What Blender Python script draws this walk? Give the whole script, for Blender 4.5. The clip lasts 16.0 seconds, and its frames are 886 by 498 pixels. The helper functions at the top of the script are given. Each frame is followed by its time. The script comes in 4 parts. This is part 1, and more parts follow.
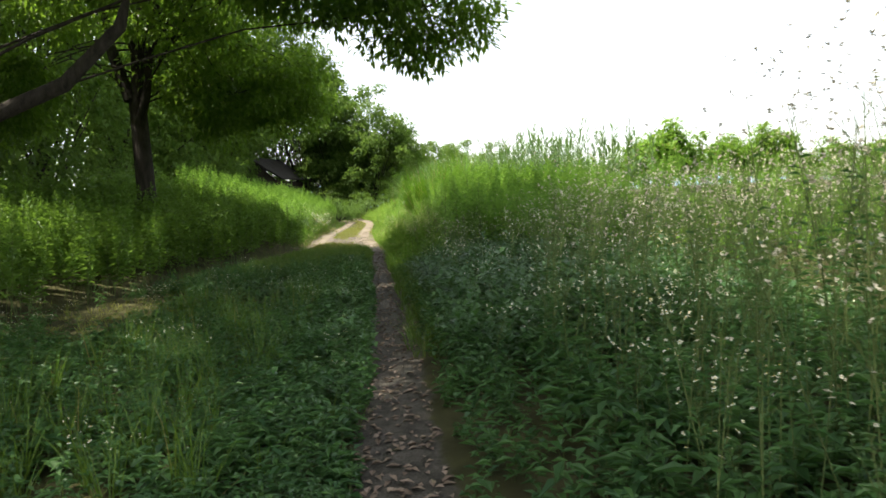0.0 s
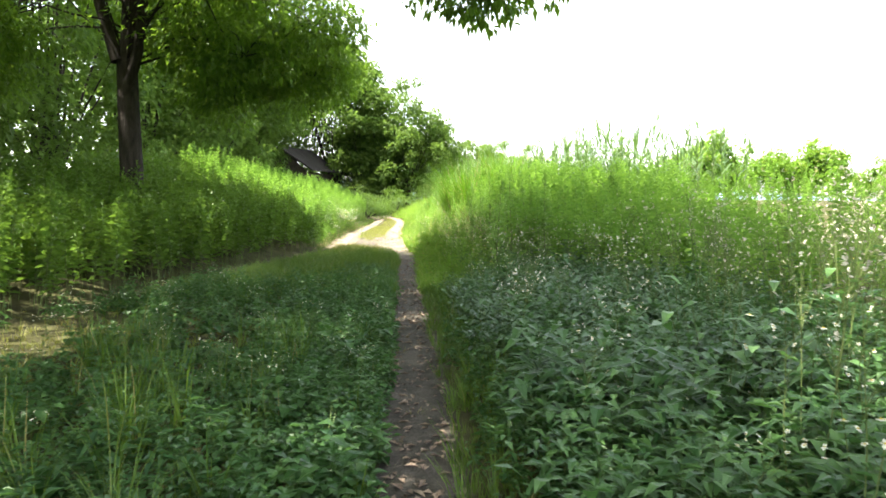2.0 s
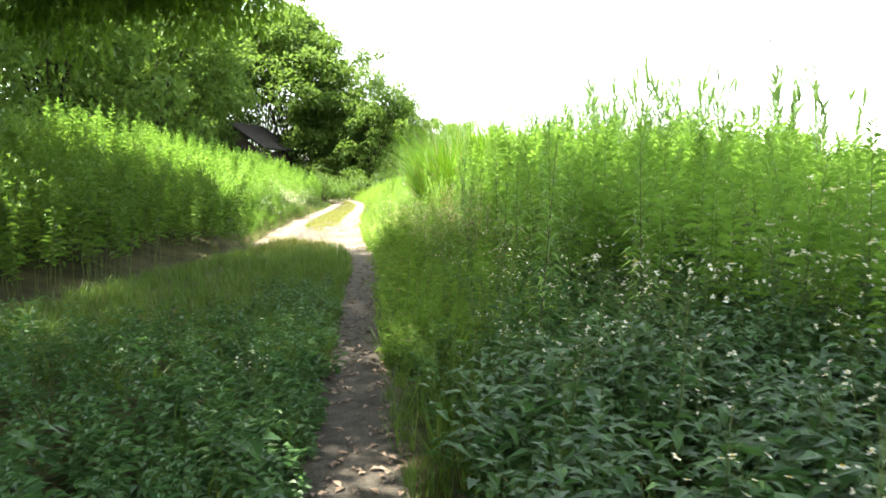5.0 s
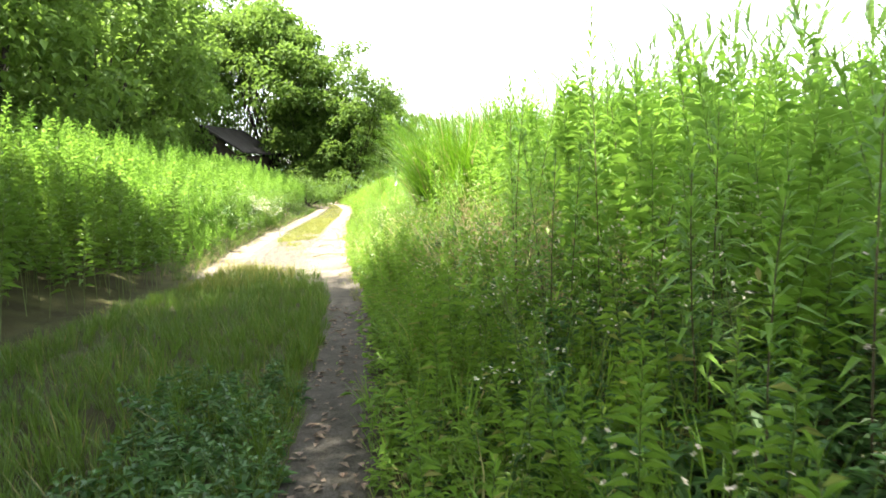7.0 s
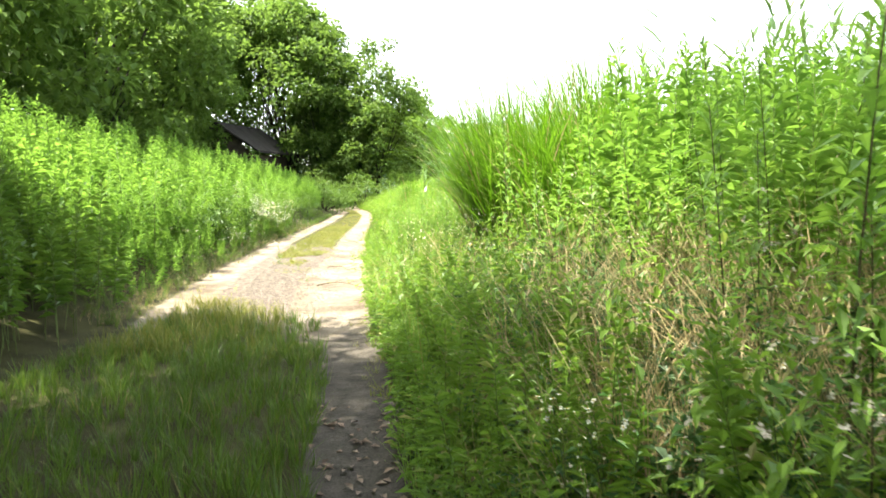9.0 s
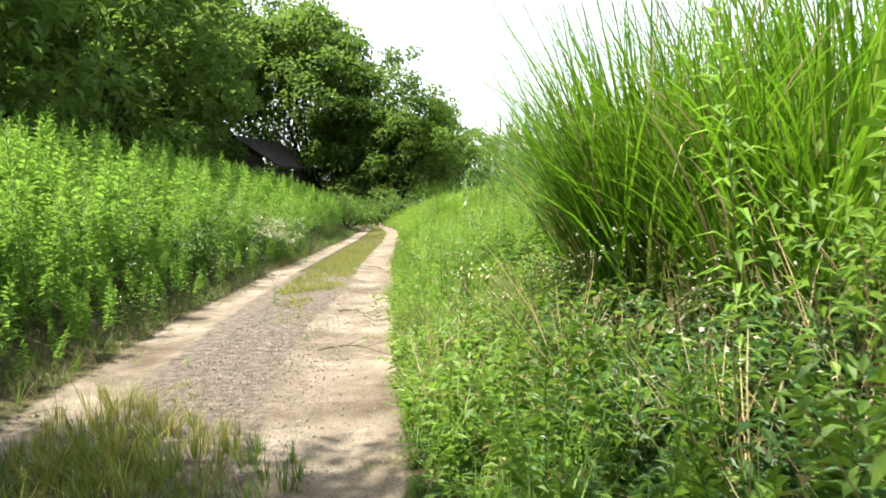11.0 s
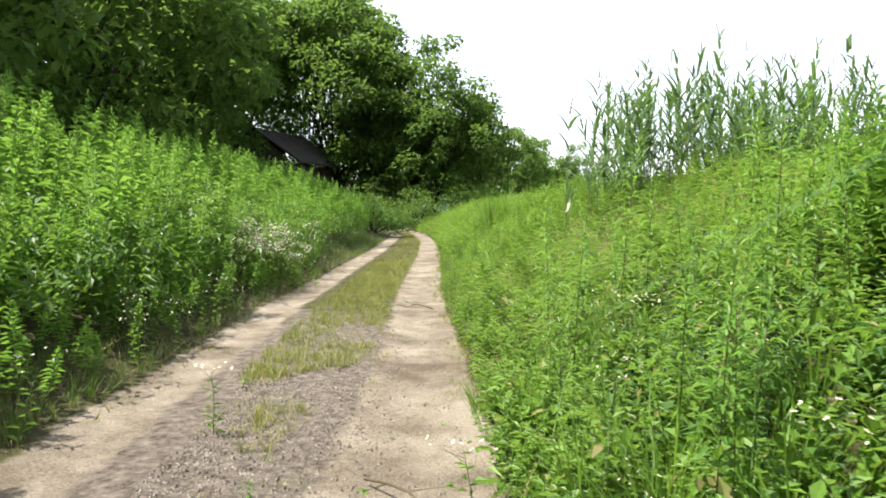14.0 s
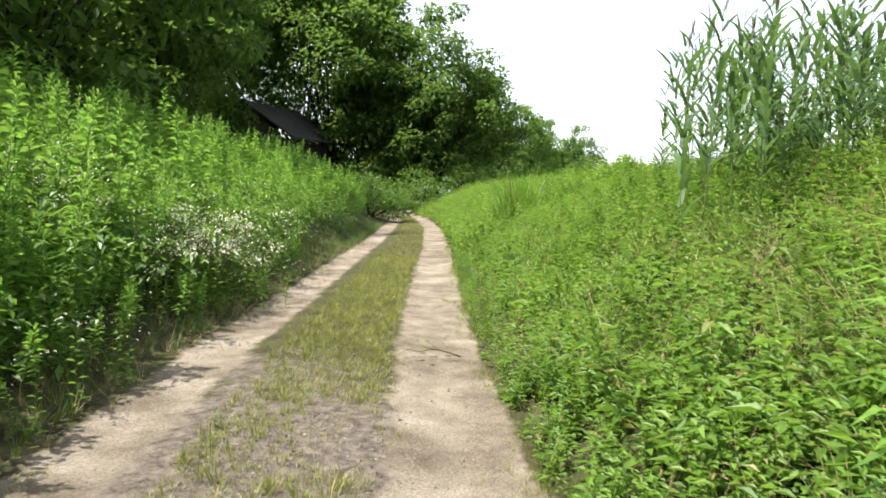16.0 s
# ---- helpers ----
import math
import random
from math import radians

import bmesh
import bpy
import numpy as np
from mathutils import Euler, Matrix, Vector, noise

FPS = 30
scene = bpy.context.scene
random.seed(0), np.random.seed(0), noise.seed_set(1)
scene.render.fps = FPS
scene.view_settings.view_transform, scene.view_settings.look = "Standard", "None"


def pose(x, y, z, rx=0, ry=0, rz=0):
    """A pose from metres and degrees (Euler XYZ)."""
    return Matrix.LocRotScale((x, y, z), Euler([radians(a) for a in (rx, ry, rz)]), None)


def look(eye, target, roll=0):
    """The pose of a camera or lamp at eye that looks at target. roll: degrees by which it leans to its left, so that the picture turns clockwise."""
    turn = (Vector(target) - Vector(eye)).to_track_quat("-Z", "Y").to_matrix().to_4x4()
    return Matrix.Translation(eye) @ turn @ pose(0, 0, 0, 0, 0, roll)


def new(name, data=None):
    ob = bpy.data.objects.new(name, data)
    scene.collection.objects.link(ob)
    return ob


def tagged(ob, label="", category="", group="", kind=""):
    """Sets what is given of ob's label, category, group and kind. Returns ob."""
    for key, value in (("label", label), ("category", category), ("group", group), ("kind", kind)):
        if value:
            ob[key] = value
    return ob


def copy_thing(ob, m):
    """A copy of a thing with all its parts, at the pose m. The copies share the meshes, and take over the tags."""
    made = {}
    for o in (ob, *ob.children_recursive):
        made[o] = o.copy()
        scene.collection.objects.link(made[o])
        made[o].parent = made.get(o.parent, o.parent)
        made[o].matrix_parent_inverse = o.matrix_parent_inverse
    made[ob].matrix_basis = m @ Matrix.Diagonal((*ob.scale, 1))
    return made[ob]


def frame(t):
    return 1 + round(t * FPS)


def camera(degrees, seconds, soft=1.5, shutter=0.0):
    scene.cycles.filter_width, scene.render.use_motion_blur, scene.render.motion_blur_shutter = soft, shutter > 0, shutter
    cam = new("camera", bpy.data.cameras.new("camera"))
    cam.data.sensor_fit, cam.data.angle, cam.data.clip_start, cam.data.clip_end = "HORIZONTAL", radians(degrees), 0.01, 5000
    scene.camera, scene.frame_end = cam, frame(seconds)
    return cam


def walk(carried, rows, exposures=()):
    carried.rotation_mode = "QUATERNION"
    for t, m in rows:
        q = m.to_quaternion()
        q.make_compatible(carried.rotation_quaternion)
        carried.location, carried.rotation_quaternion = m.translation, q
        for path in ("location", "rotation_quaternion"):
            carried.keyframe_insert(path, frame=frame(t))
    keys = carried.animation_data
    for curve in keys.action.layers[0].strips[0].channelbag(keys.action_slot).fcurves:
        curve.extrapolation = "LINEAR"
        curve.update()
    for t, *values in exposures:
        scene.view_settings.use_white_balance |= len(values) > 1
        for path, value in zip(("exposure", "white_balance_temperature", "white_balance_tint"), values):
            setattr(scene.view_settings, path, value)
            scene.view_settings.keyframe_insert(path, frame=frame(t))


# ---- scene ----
cam = camera(63.0, 16.0, soft=1.7, shutter=0.12)
PATH = [
    (0, (0.000, 0.000, 1.310), (-0.000, 1.996, 1.184), -2.68),
    (0.5, (-0.118, 0.880, 1.278), (-0.137, 2.874, 1.119), -1.49),
    (1, (-0.229, 1.812, 1.296), (-0.247, 3.802, 1.093), -0.11),
    (1.5, (-0.258, 2.697, 1.314), (-0.187, 4.686, 1.114), -0.07),
    (2, (-0.296, 3.474, 1.340), (-0.377, 5.469, 1.216), 0.46),
    (2.5, (-0.288, 4.249, 1.310), (-0.314, 6.244, 1.174), 0.09),
    (3, (-0.321, 5.108, 1.290), (-0.390, 7.102, 1.144), 0.71),
    (3.5, (-0.440, 6.000, 1.283), (-0.487, 7.993, 1.119), 1.00),
    (4, (-0.543, 6.946, 1.283), (-0.566, 8.938, 1.108), 1.16),
    (6.5, (-0.892, 12.212, 1.308), (-0.816, 14.203, 1.144), -0.47),
    (7, (-0.994, 13.282, 1.294), (-0.948, 15.273, 1.119), -1.72),
    (7.5, (-1.075, 14.228, 1.288), (-1.068, 16.220, 1.117), -1.63),
    (8, (-1.154, 15.109, 1.264), (-1.144, 17.101, 1.092), -1.44),
    (8.5, (-1.300, 16.054, 1.312), (-1.289, 18.043, 1.102), -0.52),
    (9, (-1.370, 17.037, 1.303), (-1.375, 19.031, 1.147), -0.13),
    (11.5, (-1.873, 21.546, 1.271), (-1.966, 23.541, 1.174), -0.45),
    (12, (-1.958, 22.462, 1.265), (-2.079, 24.457, 1.188), 0.84),
    (12.5, (-2.139, 23.341, 1.279), (-2.393, 25.322, 1.185), 0.79),
    (13, (-2.320, 24.333, 1.279), (-2.596, 26.312, 1.175), 0.86),
    (13.5, (-2.577, 25.215, 1.296), (-2.814, 27.197, 1.163), 0.03),
    (14, (-2.810, 26.148, 1.291), (-2.951, 28.140, 1.189), 0.95),
    (14.5, (-3.042, 26.994, 1.278), (-3.240, 28.980, 1.154), 1.85),
    (15, (-3.168, 27.881, 1.329), (-3.323, 29.871, 1.204), 1.54),
    (15.5, (-3.262, 28.775, 1.346), (-3.390, 30.765, 1.187), -0.11),
    (16, (-3.379, 29.691, 1.364), (-3.512, 31.681, 1.209), 1.77),
]
EXPOSURES = [(0, 1.55, 6800, 10), (0.5, 2.05, 6800, 10), (1.5, 2.65, 6800, 10), (3, 2.7, 6800, 10), (4, 2.85, 6800, 10), (7, 2.9, 6800, 10), (9, 2.6, 6800, 10), (11.5, 1.78, 6600, 12), (12.5, 1.7, 6500, 12), (14.5, 1.53, 6400, 12), (16, 1.53, 6400, 12)]
walk(cam, [(t, look(eye, target, roll)) for t, eye, target, roll in PATH], EXPOSURES)

# ---------- world, sun ----------
SUN_AZ, SUN_EL = 189.0, 63.0   # degrees anticlockwise from +x, and above the horizon
world = bpy.data.worlds.new("sky")
scene.world = world
world.use_nodes = True
wn = world.node_tree.nodes
sky = wn.new("ShaderNodeTexSky")
sky.sky_type, sky.sun_disc = "NISHITA", False
sky.sun_elevation, sky.sun_rotation = radians(SUN_EL), radians(90 - SUN_AZ)
sky.dust_density, sky.air_density, sky.ozone_density = 1.8, 0.9, 0.0
haze = wn.new("ShaderNodeHueSaturation")   # summer haze whitens the sky
haze.inputs["Saturation"].default_value = 0.45
world.node_tree.links.new(sky.outputs[0], haze.inputs["Color"])
world.node_tree.links.new(haze.outputs[0], wn["Background"].inputs[0])
wn["Background"].inputs[1].default_value = 0.15
sun = new("sun", bpy.data.lights.new("sun", "SUN"))
sun.data.energy, sun.data.angle, sun.data.color = 4.2, radians(0.6), (1.0, 0.95, 0.85)
toward = Vector((math.cos(radians(SUN_AZ)) * math.cos(radians(SUN_EL)), math.sin(radians(SUN_AZ)) * math.cos(radians(SUN_EL)), math.sin(radians(SUN_EL))))
sun.matrix_world = look(toward * 60, (0, 0, 0))


# ---------- materials ----------
def nodes_of(name):
    m = bpy.data.materials.new(name)
    m.use_nodes = True
    nt = m.node_tree
    return m, nt, nt.nodes["Principled BSDF"], nt.nodes["Material Output"]


def ramp(nt, fac, stops):
    r = nt.nodes.new("ShaderNodeValToRGB")
    while len(r.color_ramp.elements) < len(stops):
        r.color_ramp.elements.new(0.5)
    for e, (p, c) in zip(r.color_ramp.elements, stops):
        e.position, e.color = p, (*c, 1)
    nt.links.new(fac, r.inputs[0])
    return r.outputs[0]


def noise_tex(nt, scale, detail=3.0, rough=0.55, vec=None):
    n = nt.nodes.new("ShaderNodeTexNoise")
    n.inputs["Scale"].default_value, n.inputs["Detail"].default_value, n.inputs["Roughness"].default_value = scale, detail, rough
    if vec is None:
        g = nt.nodes.new("ShaderNodeNewGeometry")
        vec = g.outputs["Position"]
    nt.links.new(vec, n.inputs["Vector"])
    return n.outputs["Fac"]


def mix(nt, fac, a, b, kind="MIX"):
    x = nt.nodes.new("ShaderNodeMix")
    x.data_type, x.blend_type = "RGBA", kind
    for sock, v in ((x.inputs[0], fac), (x.inputs[6], a), (x.inputs[7], b)):
        if isinstance(v, (int, float)):
            sock.default_value = v
        elif isinstance(v, tuple):
            sock.default_value = (*v, 1)
        else:
            nt.links.new(v, sock)
    return x.outputs[2]


def leafy(name, dark, light, glow, through_part=0.4, rough=0.5, dry=None, patch=0.35, gloss=0.35):
    """Thin leaf: colour differs from leaf to leaf and over patches of the stand; light passes through."""
    m, nt, p, out = nodes_of(name)
    g = nt.nodes.new("ShaderNodeNewGeometry")
    stops = [(0.0, dark), (0.75, light)]
    if dry:
        stops.append((0.93, light)), stops.append((0.97, dry))
    col = ramp(nt, g.outputs["Random Per Island"], stops)
    wide = ramp(nt, noise_tex(nt, patch, 2.0), [(0.3, (0.72, 0.78, 0.7)), (0.7, (1.18, 1.12, 1.0))])
    col = mix(nt, 1.0, col, wide, "MULTIPLY")
    fine = ramp(nt, noise_tex(nt, 55.0, 2.0), [(0.3, (0.8, 0.82, 0.8)), (0.7, (1.1, 1.08, 1.05))])
    col = mix(nt, 1.0, col, fine, "MULTIPLY")
    nt.links.new(col, p.inputs["Base Color"])
    p.inputs["Roughness"].default_value = rough
    p.inputs["Specular IOR Level"].default_value = gloss
    tr = nt.nodes.new("ShaderNodeBsdfTranslucent")
    nt.links.new(mix(nt, 0.6, col, glow), tr.inputs[0])
    mx = nt.nodes.new("ShaderNodeMixShader")
    mx.inputs[0].default_value = through_part
    nt.links.new(p.outputs[0], mx.inputs[1]), nt.links.new(tr.outputs[0], mx.inputs[2])
    nt.links.new(mx.outputs[0], out.inputs[0])
    return m


def solid(name, a, b, scale=6.0, rough=0.85, bump=0.0, bump_scale=40.0, stretch=None):
    m, nt, p, out = nodes_of(name)
    vec = None
    if stretch:
        tc = nt.nodes.new("ShaderNodeTexCoord")
        mp = nt.nodes.new("ShaderNodeMapping")
        mp.inputs["Scale"].default_value = stretch
        nt.links.new(tc.outputs["Object"], mp.inputs[0])
        vec = mp.outputs[0]
    col = ramp(nt, noise_tex(nt, scale, 5.0, 0.6, vec), [(0.3, a), (0.7, b)])
    col = mix(nt, 1.0, col, ramp(nt, noise_tex(nt, scale * 9, 2.0, 0.5, vec), [(0.3, (0.75, 0.75, 0.75)), (0.7, (1.15, 1.15, 1.15))]), "MULTIPLY")
    nt.links.new(col, p.inputs["Base Color"])
    p.inputs["Roughness"].default_value = rough
    p.inputs["Specular IOR Level"].default_value = 0.25
    if bump:
        bn = nt.nodes.new("ShaderNodeBump")
        bn.inputs["Strength"].default_value, bn.inputs["Distance"].default_value = bump, 0.03
        nt.links.new(noise_tex(nt, bump_scale, 5.0, 0.65, vec), bn.inputs["Height"])
        nt.links.new(bn.outputs[0], p.inputs["Normal"])
    return m


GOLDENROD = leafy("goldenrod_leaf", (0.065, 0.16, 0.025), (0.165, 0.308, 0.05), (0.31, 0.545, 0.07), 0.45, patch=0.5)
HERB = leafy("herb_leaf", (0.026, 0.078, 0.028), (0.07, 0.15, 0.05), (0.12, 0.28, 0.05), 0.3, 0.42, patch=0.8, gloss=0.24)
MEADOW = leafy("meadow_leaf", (0.06, 0.142, 0.02), (0.15, 0.27, 0.04), (0.28, 0.465, 0.05), 0.42, patch=0.6, dry=(0.26, 0.22, 0.1))
GRASS = leafy("grass_blade", (0.04, 0.095, 0.013), (0.1, 0.17, 0.025), (0.18, 0.31, 0.03), 0.35, patch=0.9, dry=(0.26, 0.21, 0.09))
SHORT_GRASS = leafy("short_grass_blade", (0.12, 0.155, 0.025), (0.23, 0.24, 0.05), (0.3, 0.33, 0.06), 0.3, patch=0.7, dry=(0.38, 0.28, 0.13))
STRAW = leafy("dry_straw", (0.22, 0.17, 0.09), (0.42, 0.35, 0.2), (0.5, 0.42, 0.22), 0.2, 0.6, patch=1.5)
PAMPAS = leafy("pampas_blade", (0.045, 0.13, 0.008), (0.10, 0.225, 0.015), (0.2, 0.42, 0.02), 0.4, 0.4, patch=2.0, dry=(0.3, 0.27, 0.12))
REED = leafy("reed_leaf", (0.035, 0.085, 0.026), (0.09, 0.165, 0.06), (0.17, 0.29, 0.06), 0.35, 0.35, patch=1.0)
PLUME = leafy("reed_plume", (0.09, 0.085, 0.05), (0.17, 0.15, 0.09), (0.2, 0.17, 0.1), 0.2, 0.8)
OAK = leafy("oak_leaf", (0.04, 0.085, 0.02), (0.11, 0.185, 0.045), (0.2, 0.33, 0.05), 0.43, 0.5, patch=0.25, gloss=0.15)
CHERRY = leafy("overhanging_leaf", (0.035, 0.085, 0.014), (0.11, 0.2, 0.03), (0.28, 0.47, 0.04), 0.5, 0.42, patch=0.4)
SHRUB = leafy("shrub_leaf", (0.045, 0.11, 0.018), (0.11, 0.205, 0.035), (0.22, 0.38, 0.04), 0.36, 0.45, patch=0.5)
PETAL = leafy("white_petal", (0.6, 0.6, 0.55), (0.8, 0.8, 0.76), (0.8, 0.8, 0.7), 0.25, 0.6)
CENTRE = solid("flower_centre", (0.45, 0.33, 0.03), (0.6, 0.45, 0.06), 80.0)
SEEDHEAD = leafy("withered_head", (0.3, 0.28, 0.22), (0.6, 0.57, 0.5), (0.55, 0.5, 0.4), 0.25, 0.8)
STEM = solid("green_stem", (0.07, 0.11, 0.03), (0.13, 0.16, 0.05), 8.0)
BROWN_STEM = solid("brown_stem", (0.06, 0.05, 0.028), (0.13, 0.105, 0.06), 8.0)
BARK = solid("bark", (0.016, 0.013, 0.01), (0.055, 0.045, 0.036), 5.0, 0.95, 0.9, 14.0, (3.0, 3.0, 0.6))
DEADLEAF = solid("fallen_leaf", (0.07, 0.045, 0.028), (0.3, 0.23, 0.17), 9.0, 0.75)
PEBBLE = solid("pebble", (0.07, 0.056, 0.045), (0.29, 0.255, 0.21), 9.0, 0.9)
ROOF = solid("weathered_roof", (0.018, 0.016, 0.014), (0.055, 0.05, 0.045), 1.2, 0.9, 0.4, 6.0, (0.4, 4.0, 1.0))
PLANK = solid("dark_plank", (0.03, 0.024, 0.02), (0.075, 0.06, 0.048), 2.0, 0.9)
# the blue is distance haze, painted into the hills' colour
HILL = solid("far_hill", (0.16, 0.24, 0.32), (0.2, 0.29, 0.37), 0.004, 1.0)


def ground_material():
    m, nt, p, out = nodes_of("ground_earth")
    at = nt.nodes.new("ShaderNodeAttribute")
    at.attribute_name = "wear"
    sep = nt.nodes.new("ShaderNodeSeparateColor")
    nt.links.new(at.outputs["Color"], sep.inputs[0])
    soil = ramp(nt, noise_tex(nt, 3.0, 6.0), [(0.3, (0.03, 0.028, 0.012)), (0.7, (0.07, 0.07, 0.025))])
    sand = ramp(nt, noise_tex(nt, 1.6, 7.0, 0.62), [(0.25, (0.155, 0.128, 0.092)), (0.5, (0.22, 0.188, 0.143)), (0.75, (0.285, 0.25, 0.2))])
    grit = ramp(nt, noise_tex(nt, 70.0, 3.0, 0.7), [(0.3, (0.5, 0.48, 0.46)), (0.62, (1.14, 1.14, 1.14))])
    sand = mix(nt, 1.0, sand, grit, "MULTIPLY")
    stain = ramp(nt, noise_tex(nt, 0.8, 6.0, 0.7), [(0.36, (0.58, 0.55, 0.52)), (0.6, (1.1, 1.1, 1.1))])
    sand = mix(nt, 1.0, sand, stain, "MULTIPLY")
    earth = ramp(nt, noise_tex(nt, 7.0, 6.0, 0.65), [(0.3, (0.047, 0.042, 0.033)), (0.7, (0.12, 0.108, 0.088))])
    earth = mix(nt, 1.0, earth, grit, "MULTIPLY")
    rubble = ramp(nt, noise_tex(nt, 11.0, 8.0, 0.8), [(0.38, (0.045, 0.036, 0.028)), (0.64, (0.2, 0.168, 0.135))])
    far = ramp(nt, noise_tex(nt, 0.05, 5.0), [(0.3, (0.06, 0.13, 0.025)), (0.7, (0.11, 0.19, 0.04))])
    col = mix(nt, at.outputs["Alpha"], soil, far)

    def edge(sock):
        a = nt.nodes.new("ShaderNodeMath")
        a.operation = "MULTIPLY_ADD"
        nt.links.new(noise_tex(nt, 1.9, 9.0, 0.78), a.inputs[0])
        a.inputs[1].default_value = 1.5
        nt.links.new(sock, a.inputs[2])
        h = nt.nodes.new("ShaderNodeMath")
        h.operation = "MULTIPLY"
        nt.links.new(a.outputs[0], h.inputs[0])
        h.inputs[1].default_value = 0.5
        return ramp(nt, h.outputs[0], [(0.55, (0, 0, 0)), (0.66, (1, 1, 1))])

    col = mix(nt, edge(sep.outputs[2]), col, rubble)
    col = mix(nt, edge(sep.outputs[0]), col, sand)
    col = mix(nt, edge(sep.outputs[1]), col, earth)
    nt.links.new(col, p.inputs["Base Color"])
    p.inputs["Roughness"].default_value = 0.95
    p.inputs["Specular IOR Level"].default_value = 0.15
    bn = nt.nodes.new("ShaderNodeBump")
    bn.inputs["Strength"].default_value, bn.inputs["Distance"].default_value = 0.9, 0.025
    nt.links.new(noise_tex(nt, 24.0, 7.0, 0.78), bn.inputs["Height"])
    nt.links.new(bn.outputs[0], p.inputs["Normal"])
    return m


GROUND = ground_material()

# ---------- the plan ----------
rng = np.random.default_rng(7)
Y_R = (-4, 3, 6, 10, 17, 20, 22, 24, 27.5, 33, 36, 41, 47.5, 57, 66, 80, 110)
X_R = (0.35, 0.0, -0.23, -0.58, -1.28, -1.5, -1.75, -2.08, -2.5, -3.12, -3.48, -3.92, -4.4, -5.3, -6.6, -9.5, -18)
Y_L = (-4, 5, 12, 18, 22, 24, 26, 29, 33, 36, 39, 43.6, 50, 64, 80, 110)
X_L = (-5.6, -5.4, -5.2, -4.9, -4.6, -4.5, -4.8, -5.2, -5.6, -5.9, -6.1, -6.45, -6.9, -8.2, -11.5, -20)


def right_edge(y):
    return np.interp(y, Y_R, X_R)


def left_edge(y):
    return np.interp(y, Y_L, X_L)


def smooth(a, b, v):
    t = np.clip((np.asarray(v, float) - a) / (b - a), 0, 1)
    return t * t * (3 - 2 * t)


def lumps(x, y):
    return (np.sin(x * 1.7 + y * 0.9) + np.sin(x * 0.8 - y * 1.9 + 1.3) + np.sin(x * 3.1 + y * 2.3 + 2.0) * 0.5) / 2.5


def height(x, y):
    """The ground: a level track between two banks that rise away from it."""
    x, y = np.asarray(x, float), np.asarray(y, float)
    d, l = x - right_edge(y), left_edge(y) - x
    right = np.interp(y, (-5, 5, 12, 16, 20, 24, 31, 70), (0.05, 0.06, 0.1, 0.16, 0.28, 0.36, 0.48, 0.45))
    left = np.interp(y, (-5, 8, 16, 28, 60, 75), (0.08, 0.15, 0.3, 0.42, 0.42, 0.25))
    rise = np.minimum(np.maximum(d - 0.25, 0), np.interp(y, (16, 30), (4.5, 3.3))) * right + np.minimum(np.maximum(l - 0.3, 0), 3.6) * left
    away = smooth(20, 60, np.abs(x + 3)) + smooth(75, 120, y) + smooth(10, 60, -y)
    bumps = lumps(x, y) * 0.02 * smooth(0.0, 1.0, np.maximum(d, l))
    rut = -0.03 * np.exp(-((d + 0.4) / 0.33) ** 2) - 0.025 * np.exp(-((l + 0.3) / 0.3) ** 2) * smooth(22, 25, y)
    return rise * (1 - np.clip(away, 0, 1) * 0.6) + bumps + rut


# ---------- mesh tools ----------
class Geo:
    """Triangles in numpy, with a material number for each."""

    def __init__(self):
        self.v, self.f, self.m, self.n = [], [], [], 0

    def add(self, v, f, mat=0):
        v, f = np.asarray(v, float).reshape(-1, 3), np.asarray(f, int).reshape(-1, 3)
        self.v.append(v), self.f.append(f + self.n)
        self.m.append(np.full(len(f), mat) if np.isscalar(mat) else np.asarray(mat))
        self.n += len(v)
        return self

    def arrays(self):
        return np.concatenate(self.v), np.concatenate(self.f), np.concatenate(self.m)

    def mesh(self, name, mats, smooth_faces=False):
        v, f, m = self.arrays()
        me = bpy.data.meshes.new(name)
        me.vertices.add(len(v)), me.loops.add(f.size), me.polygons.add(len(f))
        me.vertices.foreach_set("co", v.astype(np.float32).ravel())
        me.loops.foreach_set("vertex_index", f.astype(np.int32).ravel())
        me.polygons.foreach_set("loop_start", np.arange(0, f.size, 3, dtype=np.int32))
        me.polygons.foreach_set("material_index", m.astype(np.int32))
        me.polygons.foreach_set("use_smooth", np.full(len(f), smooth_faces))
        for mat in mats:
            me.materials.append(mat)
        me.update(calc_edges=True)
        me.validate()
        return me


def unit(a):
    return a / np.maximum(np.linalg.norm(a, axis=-1, keepdims=True), 1e-9)


def leaves(pos, way, length, width, droop=0.25, fold=0.18, fine=False):
    """Folded leaves: from pos along way. fine: two stretches that bend, else one."""
    pos, way = np.asarray(pos, float).reshape(-1, 3), unit(np.asarray(way, float).reshape(-1, 3))
    n = len(pos)
    length, width = np.broadcast_to(length, n)[:, None], np.broadcast_to(width, n)[:, None]
    side = unit(np.cross(way, [0, 0, 1.0]) + 1e-6)
    up = np.cross(side, way)
    down = np.array([0, 0, -1.0])
    mid = pos + way * length * 0.45
    tip = pos + way * length + down * length * droop
    a, b = mid + side * width / 2 + up * width * fold, mid - side * width / 2 + up * width * fold
    k = np.arange(n)[:, None]
    if fine:
        v = np.stack([pos, a, mid, b, tip], 1)
        f = np.concatenate([k * 5 + q for q in ((0, 1, 2), (0, 2, 3), (1, 4, 2), (2, 4, 3))], 0)
    else:
        v = np.stack([pos, a, tip, b], 1)
        f = np.concatenate([k * 4 + (0, 1, 2), k * 4 + (0, 2, 3)], 0)
    return v.reshape(-1, 3), f


